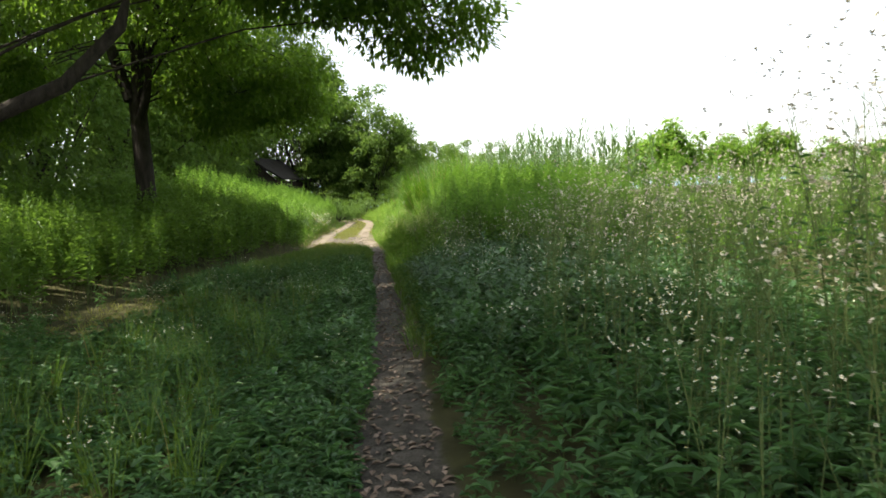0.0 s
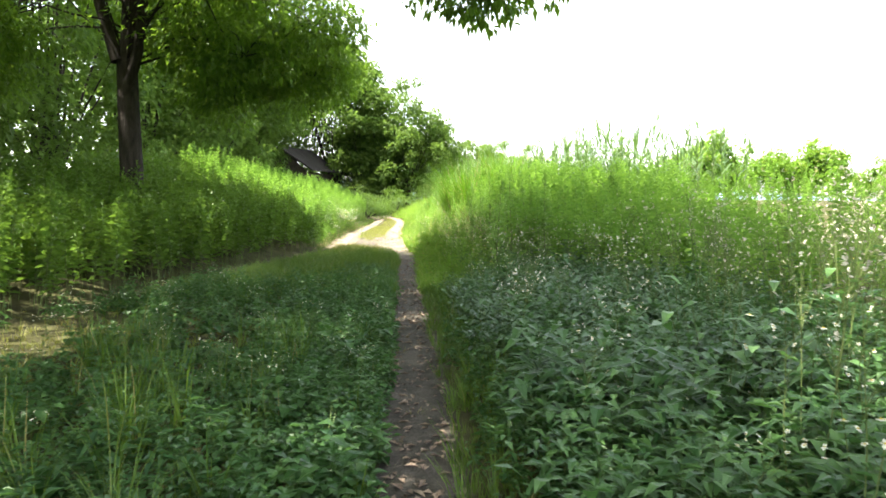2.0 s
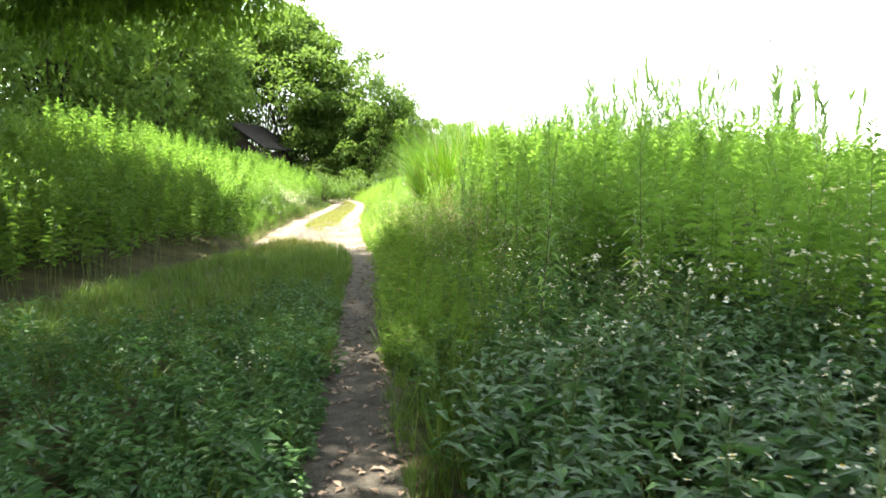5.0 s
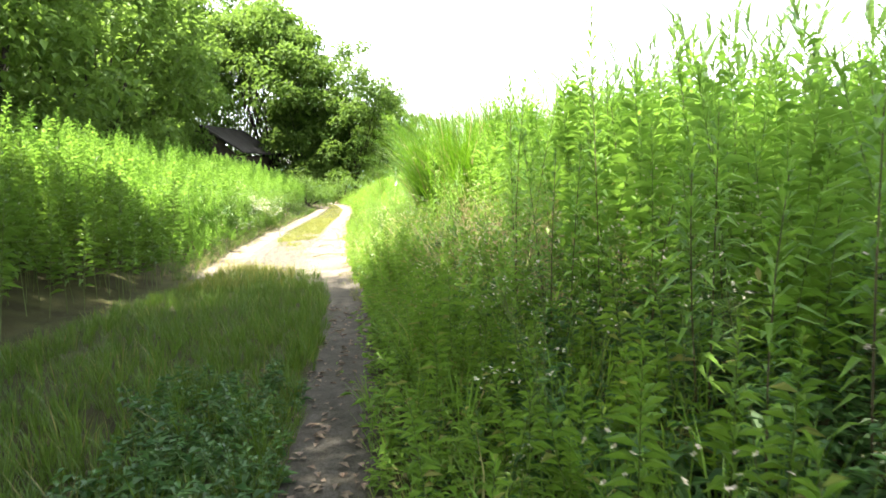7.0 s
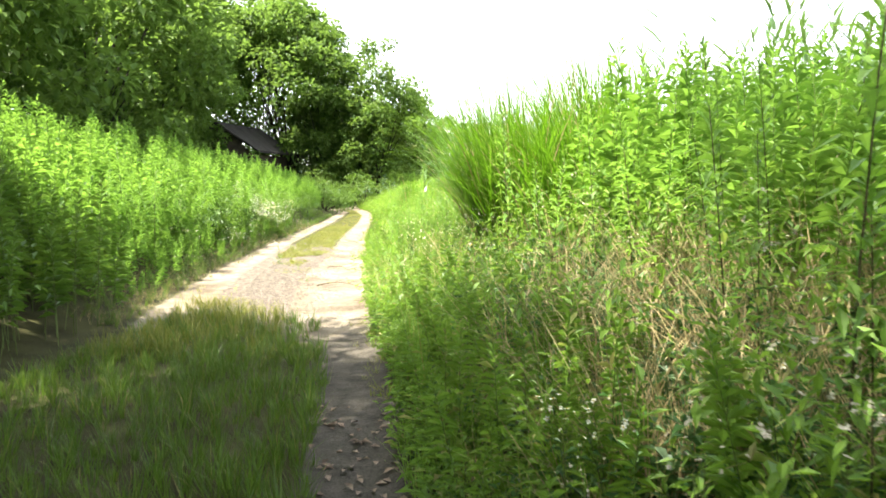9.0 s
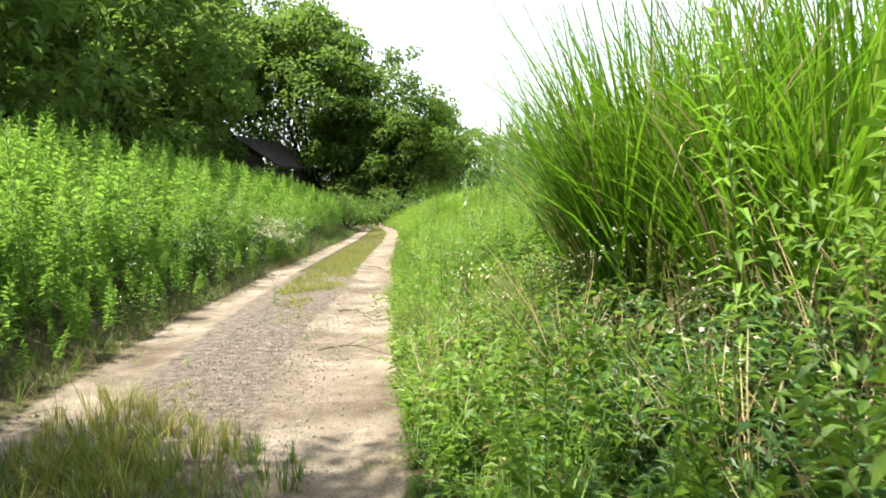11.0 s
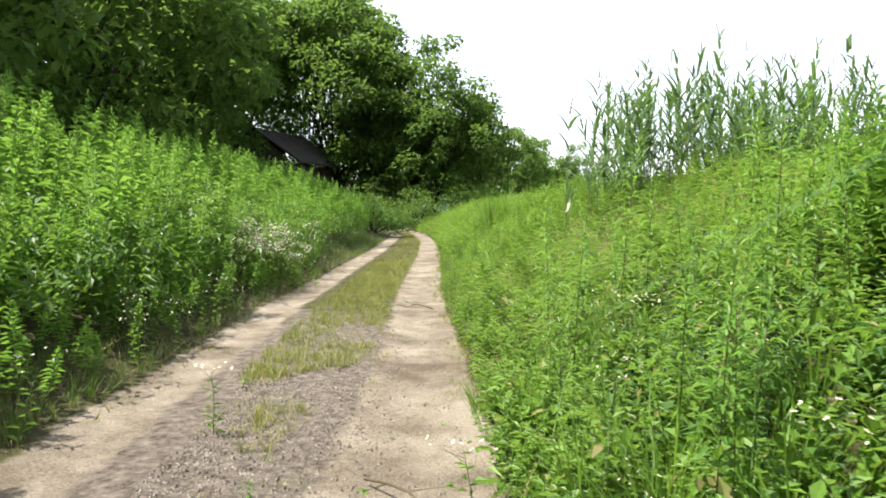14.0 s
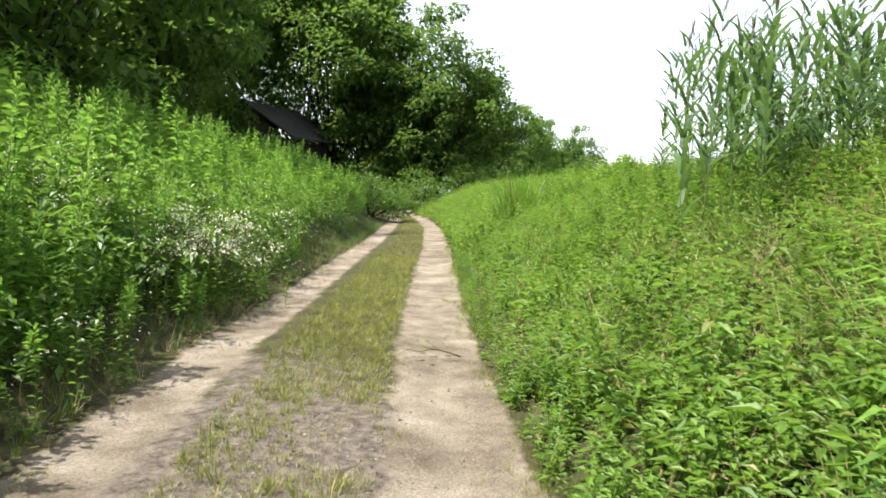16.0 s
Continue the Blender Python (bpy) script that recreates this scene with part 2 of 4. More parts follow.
def blades(pos, az, length, width, lean, bend, k=3):
    """Grass blades that arch outwards: lean from upright at the foot, bend more towards the tip (radians)."""
    pos = np.asarray(pos, float).reshape(-1, 3)
    n = len(pos)
    az, length, width, lean, bend = (np.broadcast_to(q, n).astype(float) for q in (az, length, width, lean, bend))
    out = np.stack([np.cos(az), np.sin(az), 0 * az], -1)
    side = np.stack([-np.sin(az), np.cos(az), 0 * az], -1)
    pts, p = [pos], pos
    for i in range(k):
        a = (lean + bend * ((i + 0.5) / k) ** 1.5)[:, None]
        p = p + (out * np.sin(a) + np.array([0, 0, 1.0]) * np.cos(a)) * (length / k)[:, None]
        pts.append(p)
    v = []
    for i in range(k):
        w = (width * (0.75 if i == 0 else 1.0) * (1 - (i / k) ** 2.2) / 2)[:, None]
        v += [pts[i] + side * w, pts[i] - side * w]
    v.append(pts[k])
    v = np.stack(v, 1)
    c = 2 * k + 1
    base = np.arange(n)[:, None] * c
    f = []
    for i in range(k - 1):
        f += [base + (2 * i, 2 * i + 1, 2 * i + 3), base + (2 * i, 2 * i + 3, 2 * i + 2)]
    f.append(base + (2 * k - 2, 2 * k - 1, 2 * k))
    return v.reshape(-1, 3), np.concatenate(f, 0)


def tube(points, radii, sides=3):
    """A tapered tube along a line of points."""
    points, radii = np.asarray(points, float), np.asarray(radii, float)
    along = unit(np.gradient(points, axis=0))
    ref = np.where(np.abs(along[:, 2:3]) > 0.9, np.array([[1.0, 0, 0]]), np.array([[0, 0, 1.0]]))
    s = unit(np.cross(along, ref))
    u = np.cross(s, along)
    ang = np.arange(sides) * 2 * np.pi / sides
    ring = np.cos(ang)[None, :, None] * s[:, None] + np.sin(ang)[None, :, None] * u[:, None]
    v = (points[:, None] + ring * radii[:, None, None]).reshape(-1, 3)
    f = []
    for i in range(len(points) - 1):
        for j in range(sides):
            a, b = i * sides + j, i * sides + (j + 1) % sides
            f += [(a, b, b + sides), (a, b + sides, a + sides)]
    return v, np.array(f)


def scatter(geo, templates, xy, scale, sink=0.02, lean=0.08, z=None, pick=None):
    """Copies of plant templates on the ground, turned, scaled and leaned by chance, into one Geo."""
    n = len(xy)
    if n == 0:
        return
    kinds = rng.integers(0, len(templates), n) if pick is None else pick
    az, scale = rng.uniform(0, 2 * np.pi, n), np.broadcast_to(scale, n)
    tx, ty = rng.normal(0, lean, n), rng.normal(0, lean, n)
    zz = height(xy[:, 0], xy[:, 1]) if z is None else z
    for t, (v, f, m) in enumerate(templates):
        i = np.nonzero(kinds == t)[0]
        if not len(i):
            continue
        c, s = np.cos(az[i])[:, None], np.sin(az[i])[:, None]
        X, Y, Z = v[:, 0][None], v[:, 1][None], v[:, 2][None]
        sc = scale[i][:, None]
        px = (X * c - Y * s) * sc
        py = (X * s + Y * c) * sc
        pz = Z * sc
        px, py = px + pz * tx[i][:, None], py + pz * ty[i][:, None]
        pos = np.stack([px + xy[i, 0][:, None], py + xy[i, 1][:, None], pz + zz[i][:, None] - sink], -1)
        ff = (f[None] + (np.arange(len(i)) * len(v))[:, None, None]).reshape(-1, 3)
        geo.add(pos.reshape(-1, 3), ff, np.tile(m, len(i)))


def field(n, y0, y1, inner, outer, side=1, where=None):
    """Random places beside the track: between inner and outer metres from its edge, right (1) or left (-1)."""
    y = rng.uniform(y0, y1, n)
    d = rng.uniform(0, 1, n)
    a = inner(y) if callable(inner) else inner
    b = outer(y) if callable(outer) else outer
    d = a + (b - a) * d
    x = right_edge(y) + d if side > 0 else left_edge(y) - d
    xy = np.stack([x, y], -1)
    return xy[where(x, y)] if where else xy


def stuff(name, geo, mats, label, category):
    return tagged(new(name, geo.mesh(name, mats)), label, category, kind="stuff")


def part(name, geo, mats, parent, label="", smooth_faces=False):
    ob = new(name, geo.mesh(name, mats, smooth_faces) if isinstance(geo, Geo) else geo)
    ob.parent = parent
    return tagged(ob, label) if label else ob


# ---------- ground ----------
def spread(fine, out, steps):
    g = np.geomspace(1, 1 + out, steps) - 1
    return np.concatenate([fine[0] - g[:0:-1], fine, fine[-1] + g[1:]])


def build_ground():
    xs = spread(np.arange(-8.0, 2.5, 0.14), 3000, 40)
    ys = spread(np.arange(-1.0, 56.0, 0.24), 3000, 40)
    X, Y = np.meshgrid(xs, ys)
    Z = height(X, Y)
    nx, ny = len(xs), len(ys)
    i = (np.arange(ny - 1)[:, None] * nx + np.arange(nx - 1)[None]).ravel()
    f = np.concatenate([np.stack([i, i + 1, i + nx + 1], -1), np.stack([i, i + nx + 1, i + nx], -1)])
    geo = Geo().add(np.stack([X, Y, Z], -1), f)
    me = geo.mesh("ground", [GROUND], True)
    d, l = (X - right_edge(Y)).ravel(), (left_edge(Y) - X).ravel()
    y = Y.ravel()
    yw = y + 0.8 * lumps(X.ravel() * 2.1, y * 1.7)
    wide = np.interp(y, (0, 20, 23, 25, 28, 31, 33, 60), (0.42, 0.45, 0.55, 0.85, 0.95, 0.78, 0.68, 0.6))
    foot = smooth(0.12, -0.12, d) * smooth(-wide - 0.22, -wide + 0.16, d)
    rut = smooth(0.16, -0.14, l) * smooth(-0.68, -0.3, l) * smooth(23, 25, yw)
    sandy = smooth(22.3, 25.0, yw)
    red = np.maximum(foot * (0.1 + 0.9 * sandy), rut * 0.92)
    green = foot * (1 - sandy)
    between = 1.15 * smooth(0.1, -0.3, l) * smooth(0.1, -0.3, d) * smooth(22.6, 25.4, yw) * smooth(37.5, 31.5, yw)
    alpha = smooth(18, 40, np.abs(X.ravel() + 3)) + smooth(80, 130, y)
    col = np.stack([red, green, between, np.clip(alpha, 0, 1)], -1)
    attr = me.color_attributes.new("wear", "FLOAT_COLOR", "POINT")
    attr.data.foreach_set("color", col.astype(np.float32).ravel())
    tagged(new("ground", me), "earth ground with a worn sandy double track and footpath", "ground", kind="structure")


build_ground()

# ---------- plant templates ----------
def goldenrod_template(tall, n=64, fine=False, bare=0.25, broad=0.2):
    """Stem with narrow leaves all round, closer and more upright towards the top. Stem 0, leaves 1."""
    g = Geo()
    bow = rng.normal(0, 0.09, 2)
    zs = np.linspace(0, tall, 5)
    line = np.stack([bow[0] * (zs / tall) ** 2, bow[1] * (zs / tall) ** 2, zs], -1)
    g.add(*tube(line, np.linspace(0.006, 0.002, 5)), 0)
    h = bare + (1 - bare) * np.linspace(0, 1, n) ** 0.75
    az = np.arange(n) * 2.4 + rng.normal(0, 0.6, n)
    lift = np.radians(np.interp(h, (0, 0.7, 0.93, 1), (5, 28, 48, 76))) + rng.normal(0, 0.16, n)
    way = np.stack([np.cos(az) * np.cos(lift), np.sin(az) * np.cos(lift), np.sin(lift)], -1)
    long = np.interp(h, (0, 0.35, 0.75, 1), (0.1, 0.19, 0.19, 0.1)) * rng.uniform(0.8, 1.2, n)
    pos = np.stack([bow[0] * h ** 2, bow[1] * h ** 2, h * tall], -1)
    g.add(*leaves(pos, way, long, long * broad, 0.38, 0.2, fine), 1)
    return g.arrays()


def herb_template(tall, n=26, long=0.07, wide=0.36, fine=False):
    """Low herb: a few thin stems with lance-shaped leaves."""
    g = Geo()
    k = 3
    for j in range(k):
        a, lean = rng.uniform(0, 6.28), rng.uniform(0.05, 0.4)
        top = np.array([np.cos(a) * lean, np.sin(a) * lean, 1.0]) * tall * rng.uniform(0.75, 1.05)
        g.add(*blades([(0, 0, 0)], a, tall, 0.005, lean, 0.0, 1), 0)
        m = n // k
        h = np.linspace(0.25, 1, m)
        az = np.arange(m) * 2.4 + rng.uniform(0, 6)
        lift = rng.normal(0.35, 0.25, m)
        way = np.stack([np.cos(az) * np.cos(lift), np.sin(az) * np.cos(lift), np.sin(lift)], -1)
        size = long * rng.uniform(0.7, 1.25, m) * np.interp(h, (0, 0.6, 1), (1, 1.1, 0.6))
        g.add(*leaves(top * h[:, None], way, size, size * wide, 0.3, 0.12, fine), 1)
    return g.arrays()


def tuft_template(n, long, width, lean=0.45, k=3):
    g = Geo()
    az = rng.uniform(0, 6.28, n)
    r = rng.uniform(0, 0.04, n)
    pos = np.stack([np.cos(az) * r, np.sin(az) * r, 0 * r], -1)
    g.add(*blades(pos, az, long * rng.uniform(0.6, 1.15, n), width, np.abs(rng.normal(0.15, lean * 0.4, n)), rng.uniform(0.2, 1.1, n), k), 1)
    return g.arrays()


def fleabane_template(tall, heads=14, withered=False, size=0.95):
    """Thin branching stems that carry small daisy heads. Stem 0, leaves 1, rays 2, centres 3."""
    g = Geo()
    bow = rng.normal(0, 0.07, 2)
    line = np.array([[0, 0, 0], [bow[0] * 0.4, bow[1] * 0.4, tall * 0.55], [bow[0], bow[1], tall * 0.9]])
    g.add(*tube(line, [0.004, 0.003, 0.0015]), 0)
    n = 16
    h = np.linspace(0.1, 0.85, n)
    az = np.arange(n) * 2.4
    way = np.stack([np.cos(az), np.sin(az), 0.5 + 0 * az], -1)
    pos = np.stack([bow[0] * h, bow[1] * h, h * tall * 0.9], -1)
    g.add(*leaves(pos, way, 0.1 * (1.1 - h * 0.6), 0.02, 0.3), 1)
    for j in range(heads):
        z0 = rng.uniform(0.6, 0.88)
        foot = np.array([bow[0] * z0, bow[1] * z0, z0 * tall])
        a, r = rng.uniform(0, 6.28), rng.uniform(0.05, 0.2)
        end = np.array([bow[0] + np.cos(a) * r, bow[1] + np.sin(a) * r, tall * rng.uniform(0.86, 1.04)])
        across = unit(np.cross(end - foot, [math.cos(a + 1), math.sin(a + 1), 0.3])) * 0.0015
        g.add([foot + across, foot - across, end], [(0, 1, 2)], 0)
        m = 5
        aa = np.arange(m) * 6.283 / m
        s = rng.uniform(0.008, 0.0135) * size
        tip = np.stack([np.cos(aa), np.sin(aa), 0 * aa + (0.5 if withered else rng.uniform(-0.15, 0.25))], -1)
        tip[:, 2] += tip[:, 0] * rng.normal(0, 0.6) + tip[:, 1] * rng.normal(0, 0.6)
        g.add(*leaves(end + 0 * tip, tip, s * 1.3, s * 1.15, 0.0, 0.05), 2)
        top = end + np.array([[s * 0.5, 0, 0.001], [-s * 0.25, s * 0.43, 0.001], [-s * 0.25, -s * 0.43, 0.001], [0, 0, s * 0.5]])
        g.add(top, [(0, 1, 3), (1, 2, 3), (2, 0, 3)], 3)
    return g.arrays()


def reed_template(tall, plume=True):
    """Upright cane with long arching leaves and a loose plume. Cane 0, leaves 1, plume 2."""
    g = Geo()
    bow = rng.normal(0, 0.12, 2)
    zs = np.linspace(0, 1, 6)
    line = np.stack([bow[0] * zs ** 2, bow[1] * zs ** 2, zs * tall], -1)
    g.add(*tube(line, np.linspace(0.008, 0.003, 6), 4), 0)
    n = 13
    h = np.linspace(0.3, 0.97, n) + rng.normal(0, 0.015, n)
    pos = np.stack([bow[0] * h ** 2, bow[1] * h ** 2, h * tall], -1)
    az = np.arange(n) * 2.9 + rng.normal(0, 0.5, n)
    g.add(*blades(pos, az, rng.uniform(0.4, 0.7, n) * np.interp(h, (0.3, 0.8, 1), (1, 1, 0.6)), rng.uniform(0.045, 0.075, n), rng.uniform(0.35, 0.8, n), rng.uniform(0.5, 1.7, n), 4), 1)
    if plume:
        m = 26
        hh = np.linspace(0, 1, m)
        p = np.stack([bow[0] + hh * 0.05, bow[1] + 0 * hh, tall - 0.04 + hh * 0.24], -1)
        a = np.arange(m) * 2.4
        w = np.stack([np.cos(a) * 0.35 + 0.2, np.sin(a) * 0.35, 1 + 0 * a], -1)
        g.add(*leaves(p, w, 0.075 * (1.15 - hh * 0.6), 0.012, 0.1), 2)
    return g.arrays()


FAR_ROD = [goldenrod_template(t, 46, False, 0.3, 0.23) for t in (1.1, 1.3, 1.5, 1.65)]
NEAR_ROD = [goldenrod_template(t, 62, False, 0.15, 0.19) for t in (1.3, 1.45, 1.6, 1.7, 1.85)]
FINE_ROD = [goldenrod_template(t, 84, True, 0.15, 0.16) for t in (1.35, 1.5, 1.65, 1.75, 1.9)]
BROAD = [herb_template(t, 24, 0.12, 0.34) for t in (0.3, 0.38, 0.45, 0.5)]
FINE_BROAD = [herb_template(t, 27, 0.14, 0.32, True) for t in (0.35, 0.42, 0.5, 0.58)]
SMALL = [herb_template(t, 21, 0.105, 0.34) for t in (0.3, 0.4, 0.48, 0.55)]
CREEP = [herb_template(t, 18, 0.06, 0.55) for t in (0.1, 0.14, 0.2)]
TUFT = [tuft_template(12, 0.26, 0.007, 0.45, 2) for _ in range(4)]
LONG_TUFT = [tuft_template(14, 0.55, 0.008) for _ in range(4)]
SHORT = [tuft_template(7, 0.1, 0.005, 0.8, 2) for _ in range(4)]
DAISY = [fleabane_template(t, 13) for t in (0.55, 0.7, 0.85)]
TALL_DAISY = [fleabane_template(t, 14, w) for t, w in ((1.2, False), (1.35, True), (1.45, True), (1.55, False))]
ASTER = [fleabane_template(t, 34, False, 1.25) for t in (0.7, 0.9, 1.05)]
BIG_LEAF = [herb_template(t, 24, 0.19, 0.36, True) for t in (0.5, 0.62, 0.75)]
ROUND_LEAF = [herb_template(t, 18, 0.105, 0.72, True) for t in (0.16, 0.22, 0.3)]
STRAWS = [tuft_template(9, 0.8, 0.006, 0.9, 4) for _ in range(4)]
REEDS = [reed_template(t, p) for t, p in ((2.3, True), (2.6, True), (2.75, True), (2.45, False), (2.1, False))]

def crown(centres, sizes, per, long, wide, droop=0.5, flat=0.75, dome=0.0):
    """Leaves round clump centres; dome: the share that is held on the clump's upper shell."""
    n = len(centres) * per
    c = np.repeat(centres, per, 0)
    off = rng.normal(0, 1, (n, 3))
    off = unit(off) * rng.uniform(0.25, 1, (n, 1)) ** 0.6
    if dome:
        on_top = rng.uniform(0, 1, n) < dome
        off[on_top] = unit(off[on_top]) * rng.uniform(0.8, 1, (int(on_top.sum()), 1))
        off[on_top, 2] = np.abs(off[on_top, 2])
    off[:, 2] *= flat
    pos = c + off * np.repeat(sizes, per)[:, None]
    way = unit(off + rng.normal(0, 0.7, (n, 3)) + [0, 0, -droop])
    s = long * rng.uniform(0.7, 1.25, n)
    return leaves(pos, way, s, s * wide, 0.15, 0.15)


# ---------- left bank: goldenrod ----------
g = Geo()
scatter(g, FAR_ROD, field(1600, 23.5, 60, 0.9, 4.2, -1), rng.uniform(0.62, 1.12, 1600), lean=0.1)
scatter(g, FAR_ROD, field(600, 24, 40, 0.65, 1.5, -1), rng.uniform(0.4, 0.75, 600), lean=0.12)
scatter(g, FAR_ROD, field(240, 24.5, 42, 0.25, 0.8, -1), rng.uniform(0.25, 0.5, 240), lean=0.2)
stuff("goldenrod_thicket", g, [STEM, GOLDENROD], "bright green goldenrod thicket on the bank beside the track", "wild plants")
# goldenrod under the trees: the darker shrub leaf paints in part of the shade
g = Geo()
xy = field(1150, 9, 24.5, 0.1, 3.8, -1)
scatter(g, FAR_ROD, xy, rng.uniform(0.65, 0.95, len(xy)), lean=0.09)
stuff("goldenrod_thicket", g, [STEM, SHRUB], "goldenrod and weeds under the trees, shade put into their darker leaf colour", "wild plants")
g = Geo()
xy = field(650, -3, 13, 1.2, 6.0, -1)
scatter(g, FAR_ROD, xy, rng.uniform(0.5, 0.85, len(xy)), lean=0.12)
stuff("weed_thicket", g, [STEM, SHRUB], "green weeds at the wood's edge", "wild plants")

# leafy climbers and bushy herbs mixed in
def bushy(n, y0, y1, inner, outer, side, low, high, r, per, long, wide=0.5):
    xy = field(n, y0, y1, inner, outer, side)
    z = height(xy[:, 0], xy[:, 1]) + rng.uniform(low, high, n)
    return crown(np.column_stack([xy, z]), r * rng.uniform(0.6, 1.3, n), per, long, wide, 0.1)


g = Geo()
g.add(*bushy(170, 29, 56, 0.5, 2.2, -1, 0.2, 0.95, 0.32, 60, 0.075))
g.add(*bushy(130, 30.5, 42, 0.35, 1.7, -1, 0.15, 1.05, 0.32, 62, 0.09))
g.add(*bushy(130, 8, 25, 0.2, 3.2, -1, 0.3, 1.3, 0.4, 55, 0.085))
stuff("bramble", g, [SHRUB], "leafy brambles mixed into the bank's weeds", "wild plants")
g = Geo()
g.add(*bushy(150, 16, 23.5, 0.45, 3.0, 1, 0.15, 0.95, 0.27, 55, 0.06, 0.38))
g.add(*bushy(40, 28.5, 31, 0.45, 3.0, 1, 0.15, 0.8, 0.27, 55, 0.06, 0.38))
g.add(*bushy(70, 23.5, 30.5, 0.1, 1.3, 1, 0.1, 0.35, 0.22, 45, 0.075, 0.6))
g.add(*bushy(90, 31, 44, 0.6, 3.5, 1, 0.1, 0.45, 0.28, 50, 0.06, 0.38))
stuff("mugwort", g, [MEADOW], "bushy small-leaved weeds beside the track", "wild plants")

# low growth at the foot of the left bank
g = Geo()
xy = field(1300, 24, 58, 0.05, 0.9, -1)
scatter(g, LONG_TUFT, xy, rng.uniform(0.2, 0.55, len(xy)), lean=0.35)
stuff("bank_grass", g, [STEM, GRASS], "long faded grass at the foot of the bank", "grass")
g = Geo()
xy = field(900, 24, 46, 0.02, 0.75, -1)
scatter(g, STRAWS, xy, rng.uniform(0.12, 0.36, len(xy)), lean=0.5)
stuff("dry_grass", g, [STEM, STRAW], "straw-coloured dry grass along the rut", "grass")
# pale flowering bush on the bank
g = Geo()
xy = np.stack([rng.normal(-6.6, 0.26, 60), rng.normal(37.6, 0.8, 60)], -1)
scatter(g, ASTER, xy, rng.uniform(0.7, 1.05, 60), lean=0.15)
xy = np.stack([rng.normal(-6.4, 0.2, 50), rng.normal(37.7, 0.8, 50)], -1)
scatter(g, DAISY, xy, rng.uniform(0.8, 1.2, 50), lean=0.15)
xy = np.stack([rng.normal(-6.9, 0.3, 26), rng.normal(35.6, 0.6, 26)], -1)
scatter(g, TALL_DAISY, xy, rng.uniform(0.7, 0.9, 26), lean=0.15)
xy = field(20, 27, 35, 0.1, 0.5, -1)
scatter(g, DAISY, xy, rng.uniform(0.5, 0.9, 20), lean=0.15)
stuff("white_aster_patch", g, [STEM, MEADOW, PETAL, CENTRE], "white small-flowered asters on the bank", "wild flowers")

# ---------- left of the footpath: low herbs and grass under the trees ----------
def left_floor(y0, y1, n, a, b):
    y = rng.uniform(y0, y1, n)
    l = right_edge(y) - 0.5
    x = l - a - (l - a - np.maximum(left_edge(y) + 0.2, l - b)) * rng.uniform(0, 1, n) ** 1.1
    return np.stack([x, y], -1)


def bare_patch(xy):
    return ((xy[:, 0] + 3.6) / 1.5) ** 2 + ((xy[:, 1] - 9.8) / 2.2) ** 2 < 1


g = Geo()
xy = left_floor(1.5, 15, 2300, 0.0, 5.2)
xy = xy[~bare_patch(xy)]
scatter(g, BROAD, xy, rng.uniform(0.4, 0.85, len(xy)), lean=0.15)
xy = left_floor(3.5, 12, 620, 0.0, 2.8)
scatter(g, ROUND_LEAF, xy, rng.uniform(0.7, 1.15, len(xy)), lean=0.15)
xy = left_floor(-2, 18, 1500, -0.06, 0.8)
scatter(g, CREEP, xy, rng.uniform(0.8, 1.5, len(xy)), lean=0.15)
stuff("ground_herbs", g, [STEM, HERB], "broad-leaved low herbs beside the shaded footpath", "wild plants")
g = Geo()
xy = left_floor(2, 24.4, 2600, 0.0, 5.0)
keep = (xy[:, 1] > 13) | (rng.uniform(0, 1, len(xy)) < 0.35)
xy = xy[keep & ~bare_patch(xy)]
scatter(g, TUFT, xy, rng.uniform(0.6, 1.35, len(xy)) * np.interp(xy[:, 1], (14, 24), (1.0, 0.7)), lean=0.18)
xy = left_floor(14, 24.6, 2600, -0.05, 3.6)
xy = xy[xy[:, 1] + 0.9 * lumps(xy[:, 0] * 2.1, xy[:, 1] * 1.7) + np.abs(rng.normal(0, 0.9, len(xy))) < 24.2]
scatter(g, TUFT, xy, rng.uniform(0.45, 1.05, len(xy)) * np.interp(xy[:, 1], (14, 24), (1.0, 0.75)), lean=0.18)
xy = left_floor(3, 10, 120, 0.6, 2.4)
scatter(g, LONG_TUFT, xy, rng.uniform(0.8, 1.1, len(xy)), lean=0.1)
xy = field(520, 6, 15, -0.05, 0.75, 1)
scatter(g, TUFT, xy, rng.uniform(0.5, 1.2, len(xy)), lean=0.2)
xy = field(120, 8, 15, 0.15, 0.9, 1)
scatter(g, LONG_TUFT, xy, rng.uniform(0.5, 0.9, len(xy)), lean=0.2)
stuff("verge_grass", g, [STEM, GRASS], "soft green grass between the footpath and the thicket", "grass")
g = Geo()
xy = np.stack([rng.normal(-3.6, 0.9, 700), rng.normal(9.8, 1.3, 700)], -1)
scatter(g, SHORT, xy, rng.uniform(0.7, 1.5, 700), lean=0.2)
stuff("short_grass", g, [STEM, SHORT_GRASS], "thin dry short grass in a clearing", "grass")
g = Geo()
xy = left_floor(1.5, 13, 80, 0.1, 4.5)
scatter(g, DAISY, xy, rng.uniform(0.4, 0.75, len(xy)), lean=0.12)
stuff("fleabane_patch", g, [STEM, HERB, PETAL, CENTRE], "small white fleabane flowers in the shade", "wild flowers")

